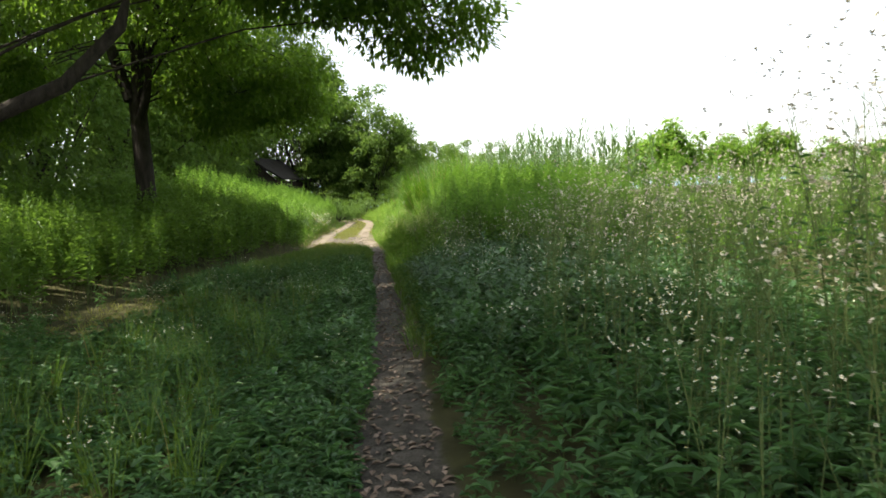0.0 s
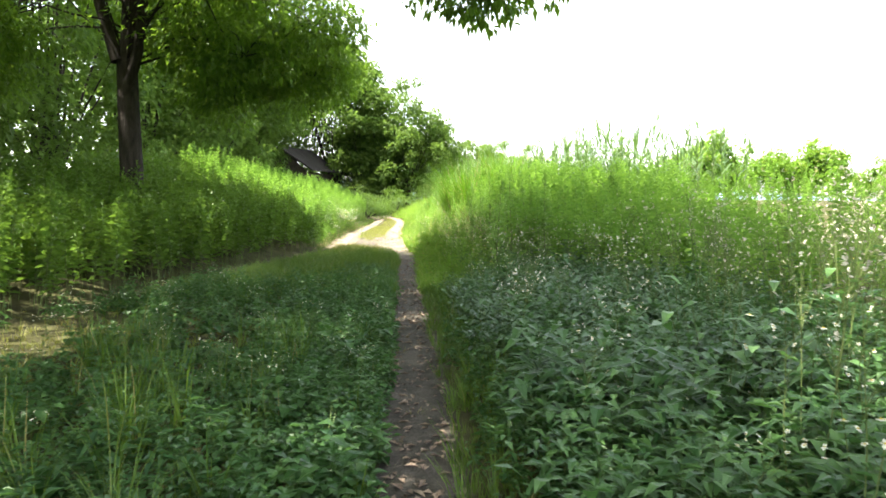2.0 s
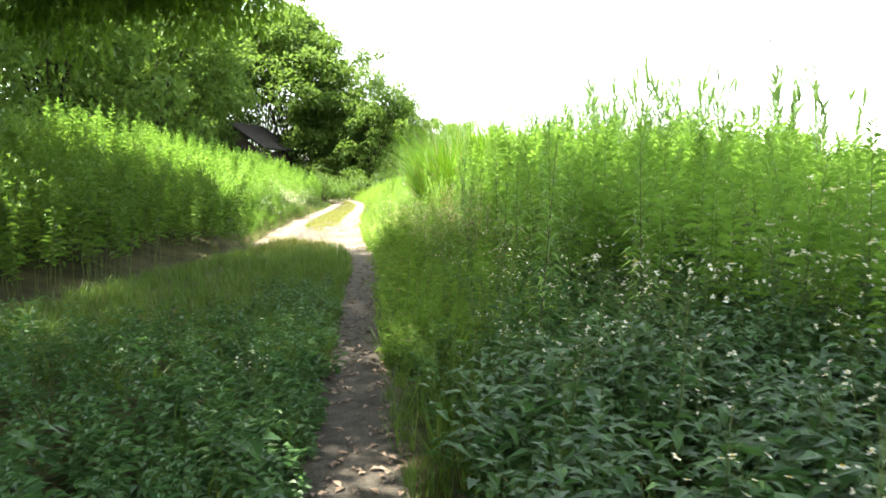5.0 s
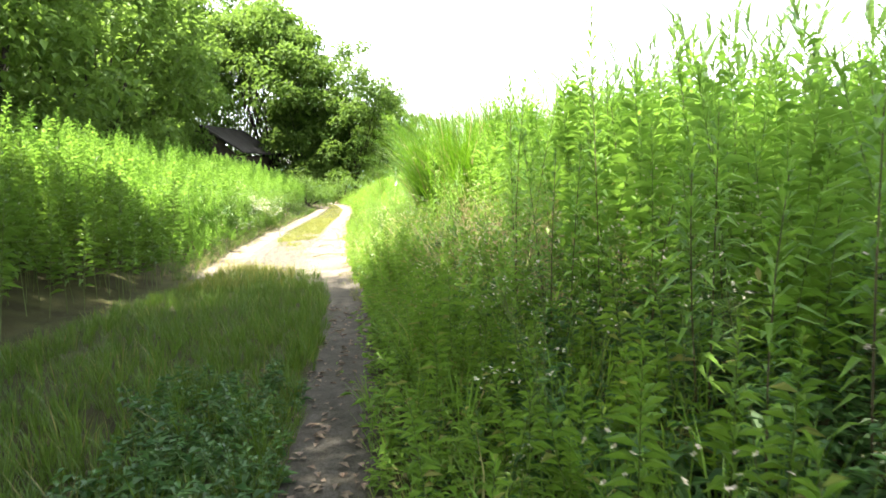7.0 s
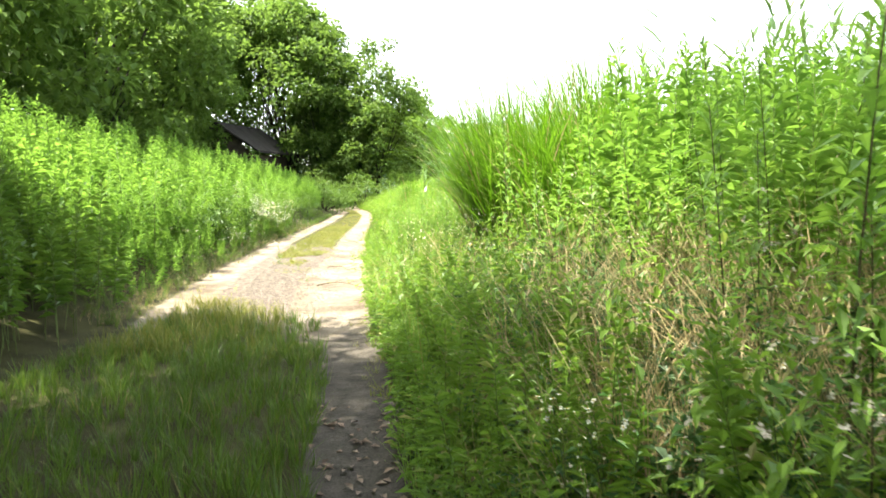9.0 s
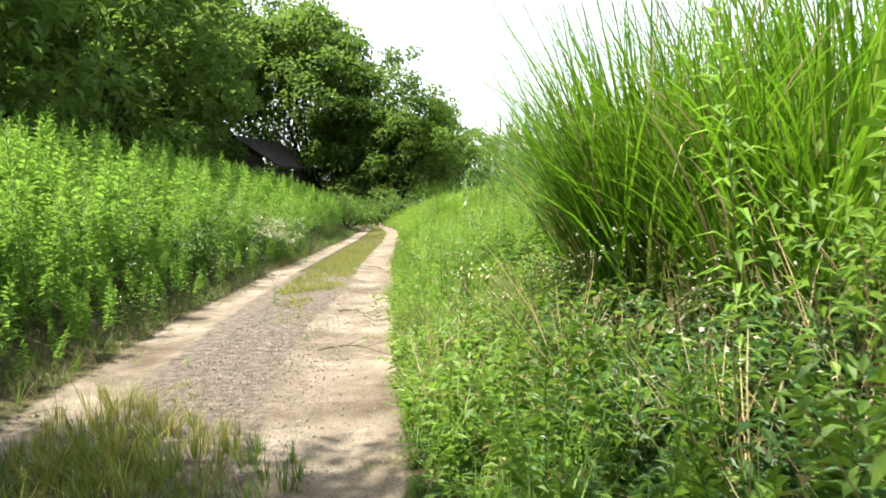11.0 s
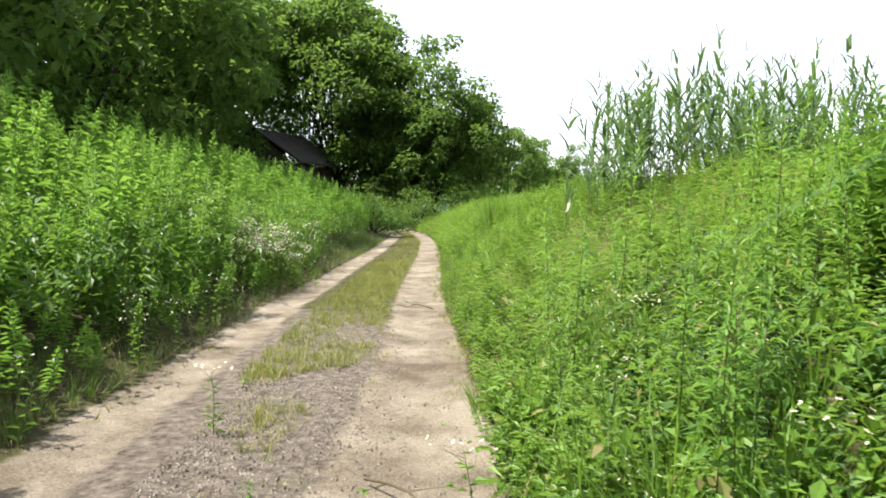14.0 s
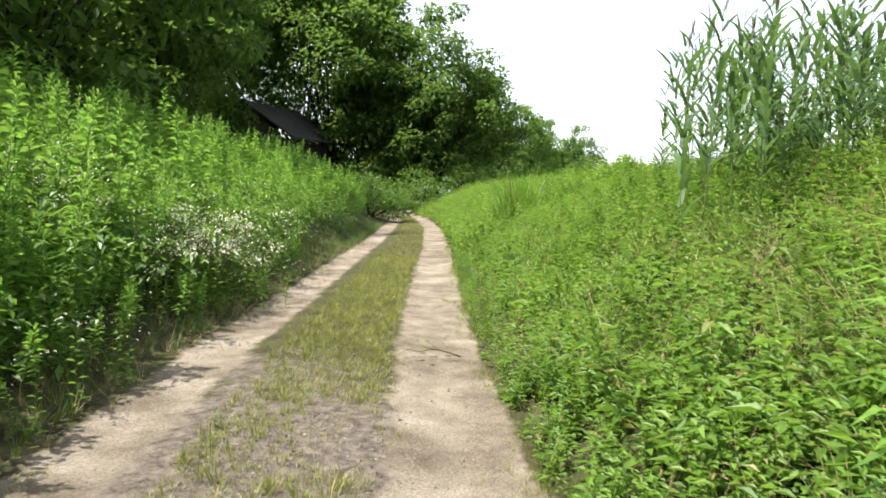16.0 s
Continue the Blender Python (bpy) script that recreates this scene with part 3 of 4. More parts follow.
# ---------- grass strip between the ruts ----------
g = Geo()
y = np.concatenate([rng.uniform(31.5, 45, 3700), rng.uniform(45, 70, 1300), 32.0 - np.abs(rng.normal(0, 1.8, 500))])
a, b = left_edge(y) + 0.72, right_edge(y) - np.interp(y, (24, 30, 33, 60), (1.1, 1.2, 0.78, 0.65))
u = rng.uniform(0, 1, len(y))
xy = np.stack([a + (b - a) * u, y], -1)
keep = lumps(xy[:, 0] * 2.2, xy[:, 1] * 1.3) > -0.35 - 0.3 * (y - 33)
xy = xy[keep]
scatter(g, SHORT, xy, rng.uniform(0.5, 1.25, len(xy)), lean=0.25)
xy = xy[rng.uniform(0, 1, len(xy)) < 0.09]
scatter(g, TUFT, xy, rng.uniform(0.3, 0.75, len(xy)), lean=0.2)
y = rng.uniform(25, 34.5, 1300)
x = left_edge(y) + 0.75 + (right_edge(y) - 0.95 - left_edge(y) - 0.75) * rng.uniform(0, 1, 1300)
keep = lumps(x * 2.6, y * 1.9) > 0.42 - 0.09 * (y - 28)
scatter(g, SHORT, np.stack([x, y], -1)[keep], rng.uniform(0.35, 0.9, int(keep.sum())), lean=0.3)
y = rng.uniform(31, 60, 900)
x = right_edge(y) - np.where(rng.uniform(0, 1, 900) < 0.5, 0.0, 0.72) + rng.normal(0, 0.07, 900)
scatter(g, SHORT, np.stack([x, y], -1), rng.uniform(0.3, 0.9, 900), lean=0.3)
y = rng.uniform(22.5, 26, 420)
xy = np.stack([left_edge(y) + 0.3 + np.abs(rng.normal(0, 1.0, 420)), y + 0.0], -1)
xy = xy[(xy[:, 0] < right_edge(xy[:, 1]) - 0.8) & (xy[:, 1] < 25.6 - (xy[:, 0] + 4.5) * 0.7)]
scatter(g, TUFT, xy, rng.uniform(0.6, 1.1, len(xy)), lean=0.2)
y = rng.uniform(21, 48, 1500)
x = np.where(rng.uniform(0, 1, 1500) < 0.62, right_edge(y) - np.abs(rng.normal(0, 0.11, 1500)) + 0.03, left_edge(y) + np.abs(rng.normal(0, 0.13, 1500)))
keep = lumps(x * 1.3 + 5, y * 1.7) > -0.05
scatter(g, SHORT, np.stack([x, y], -1)[keep], rng.uniform(0.35, 1.1, int(keep.sum())), lean=0.35)
stuff("strip_grass", g, [STEM, SHORT_GRASS], "sparse sun-bleached grass strip between the ruts", "grass")

# ---------- right of the track ----------
g = Geo()
xy = field(760, 0.8, 9.5, 0.75, 6.0, 1, lambda x, y: x - right_edge(y) > 0.5 + 0.25 * (y - 4).clip(0))
scatter(g, TALL_DAISY, xy, rng.uniform(0.7, 1.02, len(xy)), lean=0.13)
xy = np.stack([rng.uniform(1.5, 3.0, 22), rng.uniform(2.4, 3.6, 22)], -1)
scatter(g, TALL_DAISY[2:], xy, rng.uniform(1.12, 1.32, len(xy)), lean=0.1)
xy = field(130, 9, 19, 0.4, 3.6, 1)
scatter(g, TALL_DAISY, xy, rng.uniform(0.45, 0.75, len(xy)), lean=0.16)
xy = field(65, 15, 31, 0.2, 1.5, 1)
scatter(g, TALL_DAISY, xy, rng.uniform(0.35, 0.68, len(xy)), lean=0.2)
stuff("fleabane_field", g, [STEM, HERB, SEEDHEAD, SEEDHEAD], "tall half-withered fleabane on thin branching stems", "wild flowers")
g = Geo()
xy = field(60, 2, 31, 0.35, 2.6, 1)
scatter(g, DAISY, xy, rng.uniform(0.55, 0.95, len(xy)), lean=0.16)
xy = field(10, 24.5, 28, 0.3, 1.4, 1)
scatter(g, DAISY, xy, rng.uniform(0.7, 1.1, len(xy)), lean=0.2)
stuff("fleabane_patch", g, [STEM, HERB, PETAL, CENTRE], "white fleabane flowers among the herbs", "wild flowers")
g = Geo()
xy = field(60, 8, 14, 0.5, 3.2, 1)
scatter(g, DAISY, xy, rng.uniform(0.85, 1.2, len(xy)), lean=0.16)
xy = field(60, 2.5, 7, 0.8, 3.0, 1)
scatter(g, DAISY, xy, rng.uniform(0.8, 1.1, len(xy)), lean=0.16)
stuff("fleabane_patch", g, [STEM, HERB, PETAL, CENTRE], "white fleabane heads over the dark herbs", "wild flowers")
g = Geo()
xy = field(260, 5.6, 10.5, 0.5, 2.8, 1)
scatter(g, BIG_LEAF, xy, rng.uniform(0.75, 1.1, len(xy)) * np.interp(lumps(xy[:, 0], xy[:, 1]), (-0.6, 0.6), (0.75, 1.15)), lean=0.15)
stuff("broad_leaved_weeds", g, [STEM, HERB], "glossy broad-leaved weeds in a mound beside the footpath", "wild plants")
g = Geo()
xy = field(800, 5, 13, 0.3, 2.6, 1)
scatter(g, FINE_BROAD, xy, rng.uniform(0.7, 1.15, len(xy)), lean=0.15)
xy = field(1700, 1.5, 14, 0.1, 3.4, 1)
scatter(g, BROAD, xy, rng.uniform(0.55, 1.15, len(xy)) * np.interp(xy[:, 0] - right_edge(xy[:, 1]), (0, 0.6, 3), (0.6, 1, 1.1)), lean=0.13)
xy = field(1900, 12, 31, 0.02, 3.4, 1)
scatter(g, BROAD, xy, rng.uniform(0.35, 0.8, len(xy)) * np.interp(xy[:, 0] - right_edge(xy[:, 1]), (0, 0.5, 2), (0.45, 1, 1.1)), lean=0.16)
xy = field(1100, 14, 25, 0.7, 4.2, 1)
scatter(g, BROAD, xy, rng.uniform(0.7, 1.1, len(xy)), lean=0.18)
stuff("ground_herbs", g, [STEM, HERB], "dense lance-leaved herbs at the right verge", "wild plants")
g = Geo()
xy = field(1500, 14, 31, -0.03, 0.9, 1)
scatter(g, SMALL, xy, rng.uniform(0.3, 0.8, len(xy)), lean=0.18)
xy = field(360, 14, 31, -0.05, 0.5, 1)
scatter(g, TUFT, xy, rng.uniform(0.5, 1.2, len(xy)), lean=0.2)
xy = field(300, 14, 31, 0.12, 1.2, 1)
scatter(g, LONG_TUFT, xy, rng.uniform(0.6, 1.25, len(xy)), lean=0.2)
xy = field(180, 14, 24, 0.15, 1.1, 1)
scatter(g, FAR_ROD, xy, rng.uniform(0.25, 0.55, len(xy)), lean=0.2)
xy = field(320, 23.4, 29.5, 1.0, 4.6, 1)
scatter(g, BROAD, xy, rng.uniform(0.8, 1.25, len(xy)), lean=0.16)
stuff("verge_plants", g, [STEM, MEADOW], "small herbs and grass along the track edge", "wild plants")


def rod_line(y):
    return np.interp(y, (6, 10, 14, 17, 18.5, 19.5, 22, 24, 31, 32), (4.2, 3.0, 1.9, 1.3, 1.2, 1.8, 1.8, 1.4, 1.6, 2.4))


g = Geo()
xy = field(1350, 10, 31, rod_line, lambda y: rod_line(y) + 4.2, 1)
d = xy[:, 0] - right_edge(xy[:, 1])
xy = xy[~((xy[:, 1] > 23.6) & (xy[:, 1] < 28.6) & (d < 3.0)) & ~((xy[:, 1] > 28) & (d < 2.0))]
scatter(g, NEAR_ROD, xy, rng.uniform(0.7, 1.05, len(xy)) * np.interp(xy[:, 1], (9, 13, 17), (0.55, 0.7, 1.0)) * np.interp(xy[:, 1], (27, 29), (1.0, 0.7)) * np.interp(xy[:, 0] - right_edge(xy[:, 1]), (2.2, 4.5), (1.0, 0.72)), lean=0.09)
xy = field(600, 4, 14, rod_line, 11.0, 1)
scatter(g, FAR_ROD, xy, rng.uniform(0.55, 0.85, len(xy)), lean=0.08)
stuff("goldenrod_thicket", g, [STEM, GOLDENROD], "tall leafy goldenrod thicket beside the footpath", "wild plants")
g = Geo()
xy = field(210, 18, 25, 0.7, 2.6, 1)
scatter(g, STRAWS, xy, rng.uniform(0.7, 1.25, len(xy)), lean=0.3)
xy = np.stack([rng.uniform(-0.7, 1.2, 230), rng.uniform(19.3, 22.4, 230)], -1)
scatter(g, STRAWS, xy, rng.uniform(0.7, 1.3, 230), lean=0.35)
xy = field(34, 18, 21.5, 0.3, 0.9, 1)
scatter(g, STRAWS, xy, rng.uniform(0.45, 0.8, 34), lean=0.35)
xy = field(140, 32, 42, 0.8, 3.5, 1)
scatter(g, STRAWS, xy, rng.uniform(0.5, 0.9, len(xy)), lean=0.35)
xy = field(170, 19, 45, 0.4, 3.0, 1)
scatter(g, STRAWS, xy, rng.uniform(0.3, 0.6, len(xy)), lean=0.3)
xy = field(170, 24.2, 27.6, 0.15, 1.3, 1)
scatter(g, STRAWS, xy, rng.uniform(0.45, 0.8, len(xy)), lean=0.35)
xy = field(130, 32.5, 36.5, 1.5, 3.4, 1)
scatter(g, STRAWS, xy, rng.uniform(0.6, 0.95, len(xy)), lean=0.45)
xy = field(120, 31.5, 35, 0.5, 2.2, 1)
scatter(g, STRAWS, xy, rng.uniform(0.5, 0.8, len(xy)), lean=0.35)
stuff("dry_grass", g, [STEM, STRAW], "withered straw-coloured grass among the weeds", "grass")

# meadow bank further on
g = Geo()
xy = field(4500, 30, 46, 0.02, 4.6, 1)
d = xy[:, 0] - right_edge(xy[:, 1])
scatter(g, SMALL, xy, rng.uniform(0.55, 1.05, len(xy)) * np.interp(d, (0, 0.5, 1.5), (0.4, 0.8, 1.05)), lean=0.12)
xy = field(1700, 45, 75, 0.02, 5.0, 1)
scatter(g, SMALL, xy, rng.uniform(0.9, 1.7, len(xy)), lean=0.12)
xy = field(900, 29, 35, 0.05, 3.0, 1)
scatter(g, SMALL, xy, rng.uniform(0.5, 0.85, len(xy)), lean=0.15)
xy = field(420, 32, 56, 0.4, 4.8, 1)
scatter(g, FAR_ROD, xy, rng.uniform(0.28, 0.55, len(xy)), lean=0.2)
xy = field(420, 31, 50, 0.3, 4.6, 1)
scatter(g, BROAD, xy, rng.uniform(0.8, 1.35, len(xy)), lean=0.2)
stuff("meadow_herbs", g, [STEM, MEADOW], "fresh green low herbs covering the sunny bank", "wild plants")
g = Geo()
xy = field(1300, 30, 60, 0.0, 5.0, 1)
scatter(g, LONG_TUFT, xy, rng.uniform(0.5, 1.0, len(xy)), lean=0.15)
xy = field(260, 31, 52, 0.3, 4.6, 1)
scatter(g, STRAWS, xy, rng.uniform(0.3, 0.55, len(xy)), lean=0.3)
stuff("meadow_grass", g, [STEM, GRASS], "long grass on the crest of the bank", "grass")

# weeds of the field beyond
g = Geo()
n = 650
xy = np.stack([rng.uniform(5, 34, n), rng.uniform(6, 62, n)], -1)
scatter(g, FAR_ROD, xy, rng.uniform(0.7, 1.15, n) * np.interp(xy[:, 1], (6, 22), (0.5, 0.8)), lean=0.08)
stuff("weed_field", g, [STEM, GOLDENROD], "tall weeds over the open field", "wild plants")
# reeds behind
g = Geo()
xy = np.concatenate([np.stack([rng.uniform(2.0, 6, 190), rng.uniform(20, 33, 190)], -1),
                     np.stack([rng.uniform(-1.1, 2.4, 160), rng.uniform(36.3, 41, 160)], -1),
                     np.stack([rng.uniform(2, 8, 170), rng.uniform(36.5, 44, 170)], -1)])
scatter(g, REEDS, xy, rng.uniform(0.8, 1.05, len(xy)) * np.interp(xy[:, 1], (20, 30, 36, 42), (0.85, 0.85, 0.74, 0.9)), lean=0.12)
stuff("reed_bed", g, [STEM, REED, PLUME], "dense reed bed with arching leaves", "reeds")


# ---------- single plants that stand out ----------
def plant(name, template, names, mats, label, category, group):
    """One plant: an Empty with a mesh for each material."""
    root = tagged(new(name), label, category, group)
    v, f, m = template
    for k, (nm, mat) in enumerate(zip(names, mats)):
        q = f[m == k]
        if len(q):
            used, inv = np.unique(q, return_inverse=True)
            q = part(nm, Geo().add(v[used], inv.reshape(-1, 3)), [mat], root)
            if nm in ("petals", "centre") or (name, nm) == ("fleabane", "stem"):
                tagged(q, kind="stuff")
    return root


def plant_copies(roots, places, scale=(0.85, 1.1)):
    for i, (x, y) in enumerate(places):
        z = float(height(x, y)) - 0.02
        m = pose(x, y, z, rng.normal(0, 3), rng.normal(0, 3), rng.uniform(0, 360))
        s = float(rng.uniform(*scale))
        r = roots[i % len(roots)]
        made = r if i < len(roots) else copy_thing(r, m)
        made.matrix_basis = m @ Matrix.Scale(s, 4)


rods = [plant("goldenrod", t, ("stem", "foliage"), (BROWN_STEM, GOLDENROD), "tall single goldenrod with drooping narrow leaves", "wild plant", "goldenrods along the track") for t in FINE_ROD]
places = [tuple(p) for p in field(44, 13.5, 23.4, 0.95, 2.2, 1)]
low = [tuple(p) for p in field(50, 28.2, 31.6, 0.5, 2.6, 1)]
places += [tuple(p) for p in field(60, 25, 45, 0.55, 1.1, -1)]
places += [tuple(p) for p in field(16, 27, 40, 1.6, 3.6, -1)]
places = [p for p in places if not (p[0] < right_edge(p[1]) + 0.4 and p[0] > left_edge(p[1]))]
plant_copies(rods, places, (0.7, 1.0))
for x, y in low:
    copy_thing(rods[int(rng.integers(0, 5))], pose(0, 0, 0)).matrix_basis = pose(x, y, float(height(x, y)) - 0.02, 0, 0, float(rng.uniform(0, 360))) @ Matrix.Scale(float(rng.uniform(0.52, 0.8)), 4)
for x, y, k, size in ((-0.3, 18.9, 4, 0.98), (0.35, 19.05, 4, 1.16), (0.75, 17.9, 3, 1.1), (0.05, 17.6, 2, 1.05)):
    copy_thing(rods[k], pose(0, 0, 0)).matrix_basis = pose(x, y, float(height(x, y)) - 0.02, 0, 1.5, 40 * k) @ Matrix.Scale(size, 4)
canes = [plant("reed", t, ("cane", "leaves", "plume"), (STEM, REED, PLUME), "tall reed with arching leaves and brown plume", "reed", "reeds on the bank") for t in REEDS]
places = [(-1.9, 35.6), (-1.6, 36.1), (-1.2, 36.4)] + [(float(x), float(y)) for x, y in zip(rng.uniform(-1.5, 6, 30), rng.uniform(35.6, 38.5, 30))]
plant_copies(canes, places[:3] + places[5:], (0.66, 0.9))


def pampas(x, y, n, tall, radius, label):
    """A clump of long arching blades."""
    root = tagged(new("pampas_grass"), label, "grass clump")
    root.matrix_basis = pose(x, y, float(height(x, y)) - 0.03)
    r, a = radius * np.sqrt(rng.uniform(0, 1, n)), rng.uniform(0, 6.283, n)
    pos = np.stack([np.cos(a) * r, np.sin(a) * r, 0 * r], -1)
    az = np.where(rng.uniform(0, 1, n) < 0.4, 3.3 + rng.normal(0, 0.55, n), a + rng.normal(0, 0.5, n))
    for name, k, mat in (("blades", slice(0, int(n * 0.93)), PAMPAS), ("dry_blades", slice(int(n * 0.93), n), STRAW)):
        m = len(pos[k])
        part(name, Geo().add(*blades(pos[k], az[k], tall * rng.uniform(0.38, 1.12, m), rng.uniform(0.011, 0.025, m), np.abs(rng.normal(0.14, 0.13, m)) + r[k] * 0.4, rng.uniform(0.05, 1.0, m) ** 1.4 * 1.75, 7)), [mat], root)
    return root


pampas(-0.4, 26.3, 1150, 2.45, 0.6, "big clump of bright green pampas grass beside the track")
pampas(0.6, 27.1, 700, 2.35, 0.5, "clump of tall pampas grass further up the bank")
pampas(-0.45, 25.5, 950, 2.15, 0.5, "leaning clump of pampas grass with dry blades")
pampas(0.95, 25.9, 460, 2.3, 0.5, "clump of tall pampas grass behind the first")
pampas(0.3, 25.0, 520, 2.2, 0.45, "clump of pampas grass with blades drooping to the ground")
pampas(-0.1, 24.55, 420, 1.7, 0.45, "low clump of pampas grass in front of the taller ones")
pampas(-2.7, 47.5, 260, 1.7, 0.4, "distant clump of pampas grass with pale tips")


# ---------- trees ----------
def limb(start, ways, r0, r1, steps=7, wobble=0.06):
    p = np.array(start, float)
    pts = [p.copy()]
    ways = [np.array(w, float) for w in ways]
    for i in range(steps):
        t = i / max(steps - 1, 1) * (len(ways) - 1)
        j = min(int(t), len(ways) - 2)
        w = ways[j] + (ways[j + 1] - ways[j]) * (t - j)
        p = p + w / steps * len(ways) + rng.normal(0, wobble, 3)
        pts.append(p.copy())
    return np.array(pts), np.linspace(r0, r1, steps + 1)


def near_tree(x, y, ways, crowns, label, trunk_r, per, extra=()):
    """Tree beside the path: forked trunk, limbs towards the crown's clumps, small leaves."""
    root = tagged(new("tree"), label, "tree")
    z = float(height(x, y)) - 0.1
    root.matrix_basis = pose(x, y, z)
    wood = Geo()
    pts, rad = limb((0, 0, 0), ways, trunk_r, trunk_r * 0.75, 8, 0.03)
    rad[0] *= 1.35
    wood.add(*tube(pts, rad, 9))
    boughs = [(Geo().add(*tube(np.array(e[0], float), e[1], 8)), []) for e in extra]
    cs, sz = [], []
    for (cx, cy, cz, rr, k) in crowns:
        end = np.array([cx, cy, cz])
        a = pts[int(rng.integers(5, len(pts)))] + rng.normal(0, 0.03, 3)
        mid = a * 0.5 + end * 0.5 + [0, 0, 0.9]
        t = np.linspace(0, 1, 7)[:, None]
        line = a * (1 - t) ** 2 + 2 * mid * t * (1 - t) + end * t ** 2
        branch = Geo().add(*tube(line + rng.normal(0, 0.04, line.shape) * (t > 0), np.linspace(trunk_r * 0.11, 0.008, 7), 6))
        twigs = []
        boughs.append((branch, twigs))
        for j in range(k):
            o = unit(rng.normal(0, 1, 3)) * rr * rng.uniform(0.3, 1) ** 0.5
            o[2] *= 0.6
            cs.append(end + o), sz.append(rng.uniform(0.4, 0.75))
            if j % 3 == 0:
                twigs.append(Geo().add(*tube(np.stack([end, end + o * 0.5 + [0, 0, 0.15], end + o]), [0.016, 0.011, 0.006], 4)))
    part("trunk", wood, [BARK], root, smooth_faces=True)
    for q, twigs in boughs:
        ob = part("limb", q, [BARK], root, smooth_faces=True)
        for w in twigs:
            part("twig", w, [BARK], ob)
    part("crown", Geo().add(*crown(np.array(cs), np.array(sz), per, 0.15, 0.42, 0.55)), [CHERRY], root)
    return root


# many of the high, far-reaching clumps are unseen, added to shade path and herbs
near_tree(-7.5, 18.4, [(0.06, 0, 1.75), (-0.12, 0.05, 2.0), (0.1, 0.0, 2.1)],
          [(-1.8, 0.3, 6.8, 2.0, 24), (1.2, -1.5, 5.6, 1.8, 24), (2.4, 0.9, 5.0, 1.6, 24), (0.6, 2.0, 6.2, 1.9, 22), (-2.6, -2.4, 6.2, 2.0, 20), (0.3, 0.0, 8.2, 2.2, 24), (2.7, 2.0, 5.6, 1.5, 18), (3.0, -2.6, 5.2, 1.5, 18), (-3.6, 1.8, 5.8, 1.8, 14), (0.6, -4.0, 5.4, 1.7, 16), (-0.6, 4.6, 5.6, 1.8, 16),
           (-1.1, -2.3, 3.9, 1.0, 14), (-2.6, -1.4, 3.8, 1.0, 12), (2.0, -0.6, 3.7, 0.9, 12), (3.3, 0.4, 3.8, 1.0, 14), (1.3, 1.3, 3.8, 0.9, 10), (4.1, -0.9, 4.1, 0.9, 12), (5.2, -2.0, 7.2, 1.6, 14), (6.4, -4.4, 7.2, 1.7, 14), (4.6, -5.8, 7.4, 1.7, 15), (6.8, -6.8, 7.6, 1.7, 15), (7.6, -2.6, 7.6, 1.7, 15), (4.2, -3.6, 7.2, 1.6, 14), (2.2, 0.2, 3.0, 0.8, 10), (-2.6, -2.2, 3.2, 0.9, 10), (-4.0, -0.6, 3.6, 1.2, 14), (-4.4, -3.0, 3.9, 1.3, 14), (1.4, 3.6, 7.0, 1.6, 16), (0.2, 4.4, 7.0, 1.7, 16), (2.6, -0.6, 7.6, 1.7, 16), (1.4, 2.0, 7.6, 1.8, 16), (5.6, -3.4, 8.2, 1.7, 18), (4.6, -2.6, 8.2, 1.7, 16), (2.8, -1.0, 3.5, 1.1, 20), (3.8, 0.6, 3.4, 1.0, 18), (-3.0, -0.5, 3.4, 1.2, 18), (0.8, 0.9, 4.4, 1.4, 18), (3.6, -5.6, 8.0, 1.7, 18), (5.0, -5.4, 8.2, 1.7, 16), (6.2, -5.4, 8.0, 1.6, 14), (3.6, -3.2, 8.0, 1.7, 18), (5.2, -3.9, 8.4, 1.6, 12), (1.0, -6.0, 7.0, 1.8, 22), (2.2, -4.8, 7.4, 1.7, 20), (-3.4, 0.0, 8.0, 1.9, 46), (-3.5, -3.0, 8.0, 2.0, 46), (-3.2, 2.2, 8.0, 1.7, 40), (3.8, 1.4, 7.6, 1.6, 12), (0.4, -3.4, 7.2, 1.7, 24), (1.8, -2.4, 7.6, 1.7, 24)],
          "dark-barked forked tree with drooping green leaves and unseen crown clumps added for shade", 0.25, 135,
          [([(-0.02, 0, 2.9), (0.3, -0.15, 3.7), (0.5, -0.3, 4.6), (0.9, -0.4, 6.2), (1.1, -0.5, 7.6)], [0.13, 0.11, 0.09, 0.06, 0.03]),
           ([(-0.2, 0, 3.6), (-0.6, 0.1, 4.8), (-0.8, 0.2, 6.2), (-0.7, 0.2, 7.8)], [0.14, 0.12, 0.09, 0.04])])
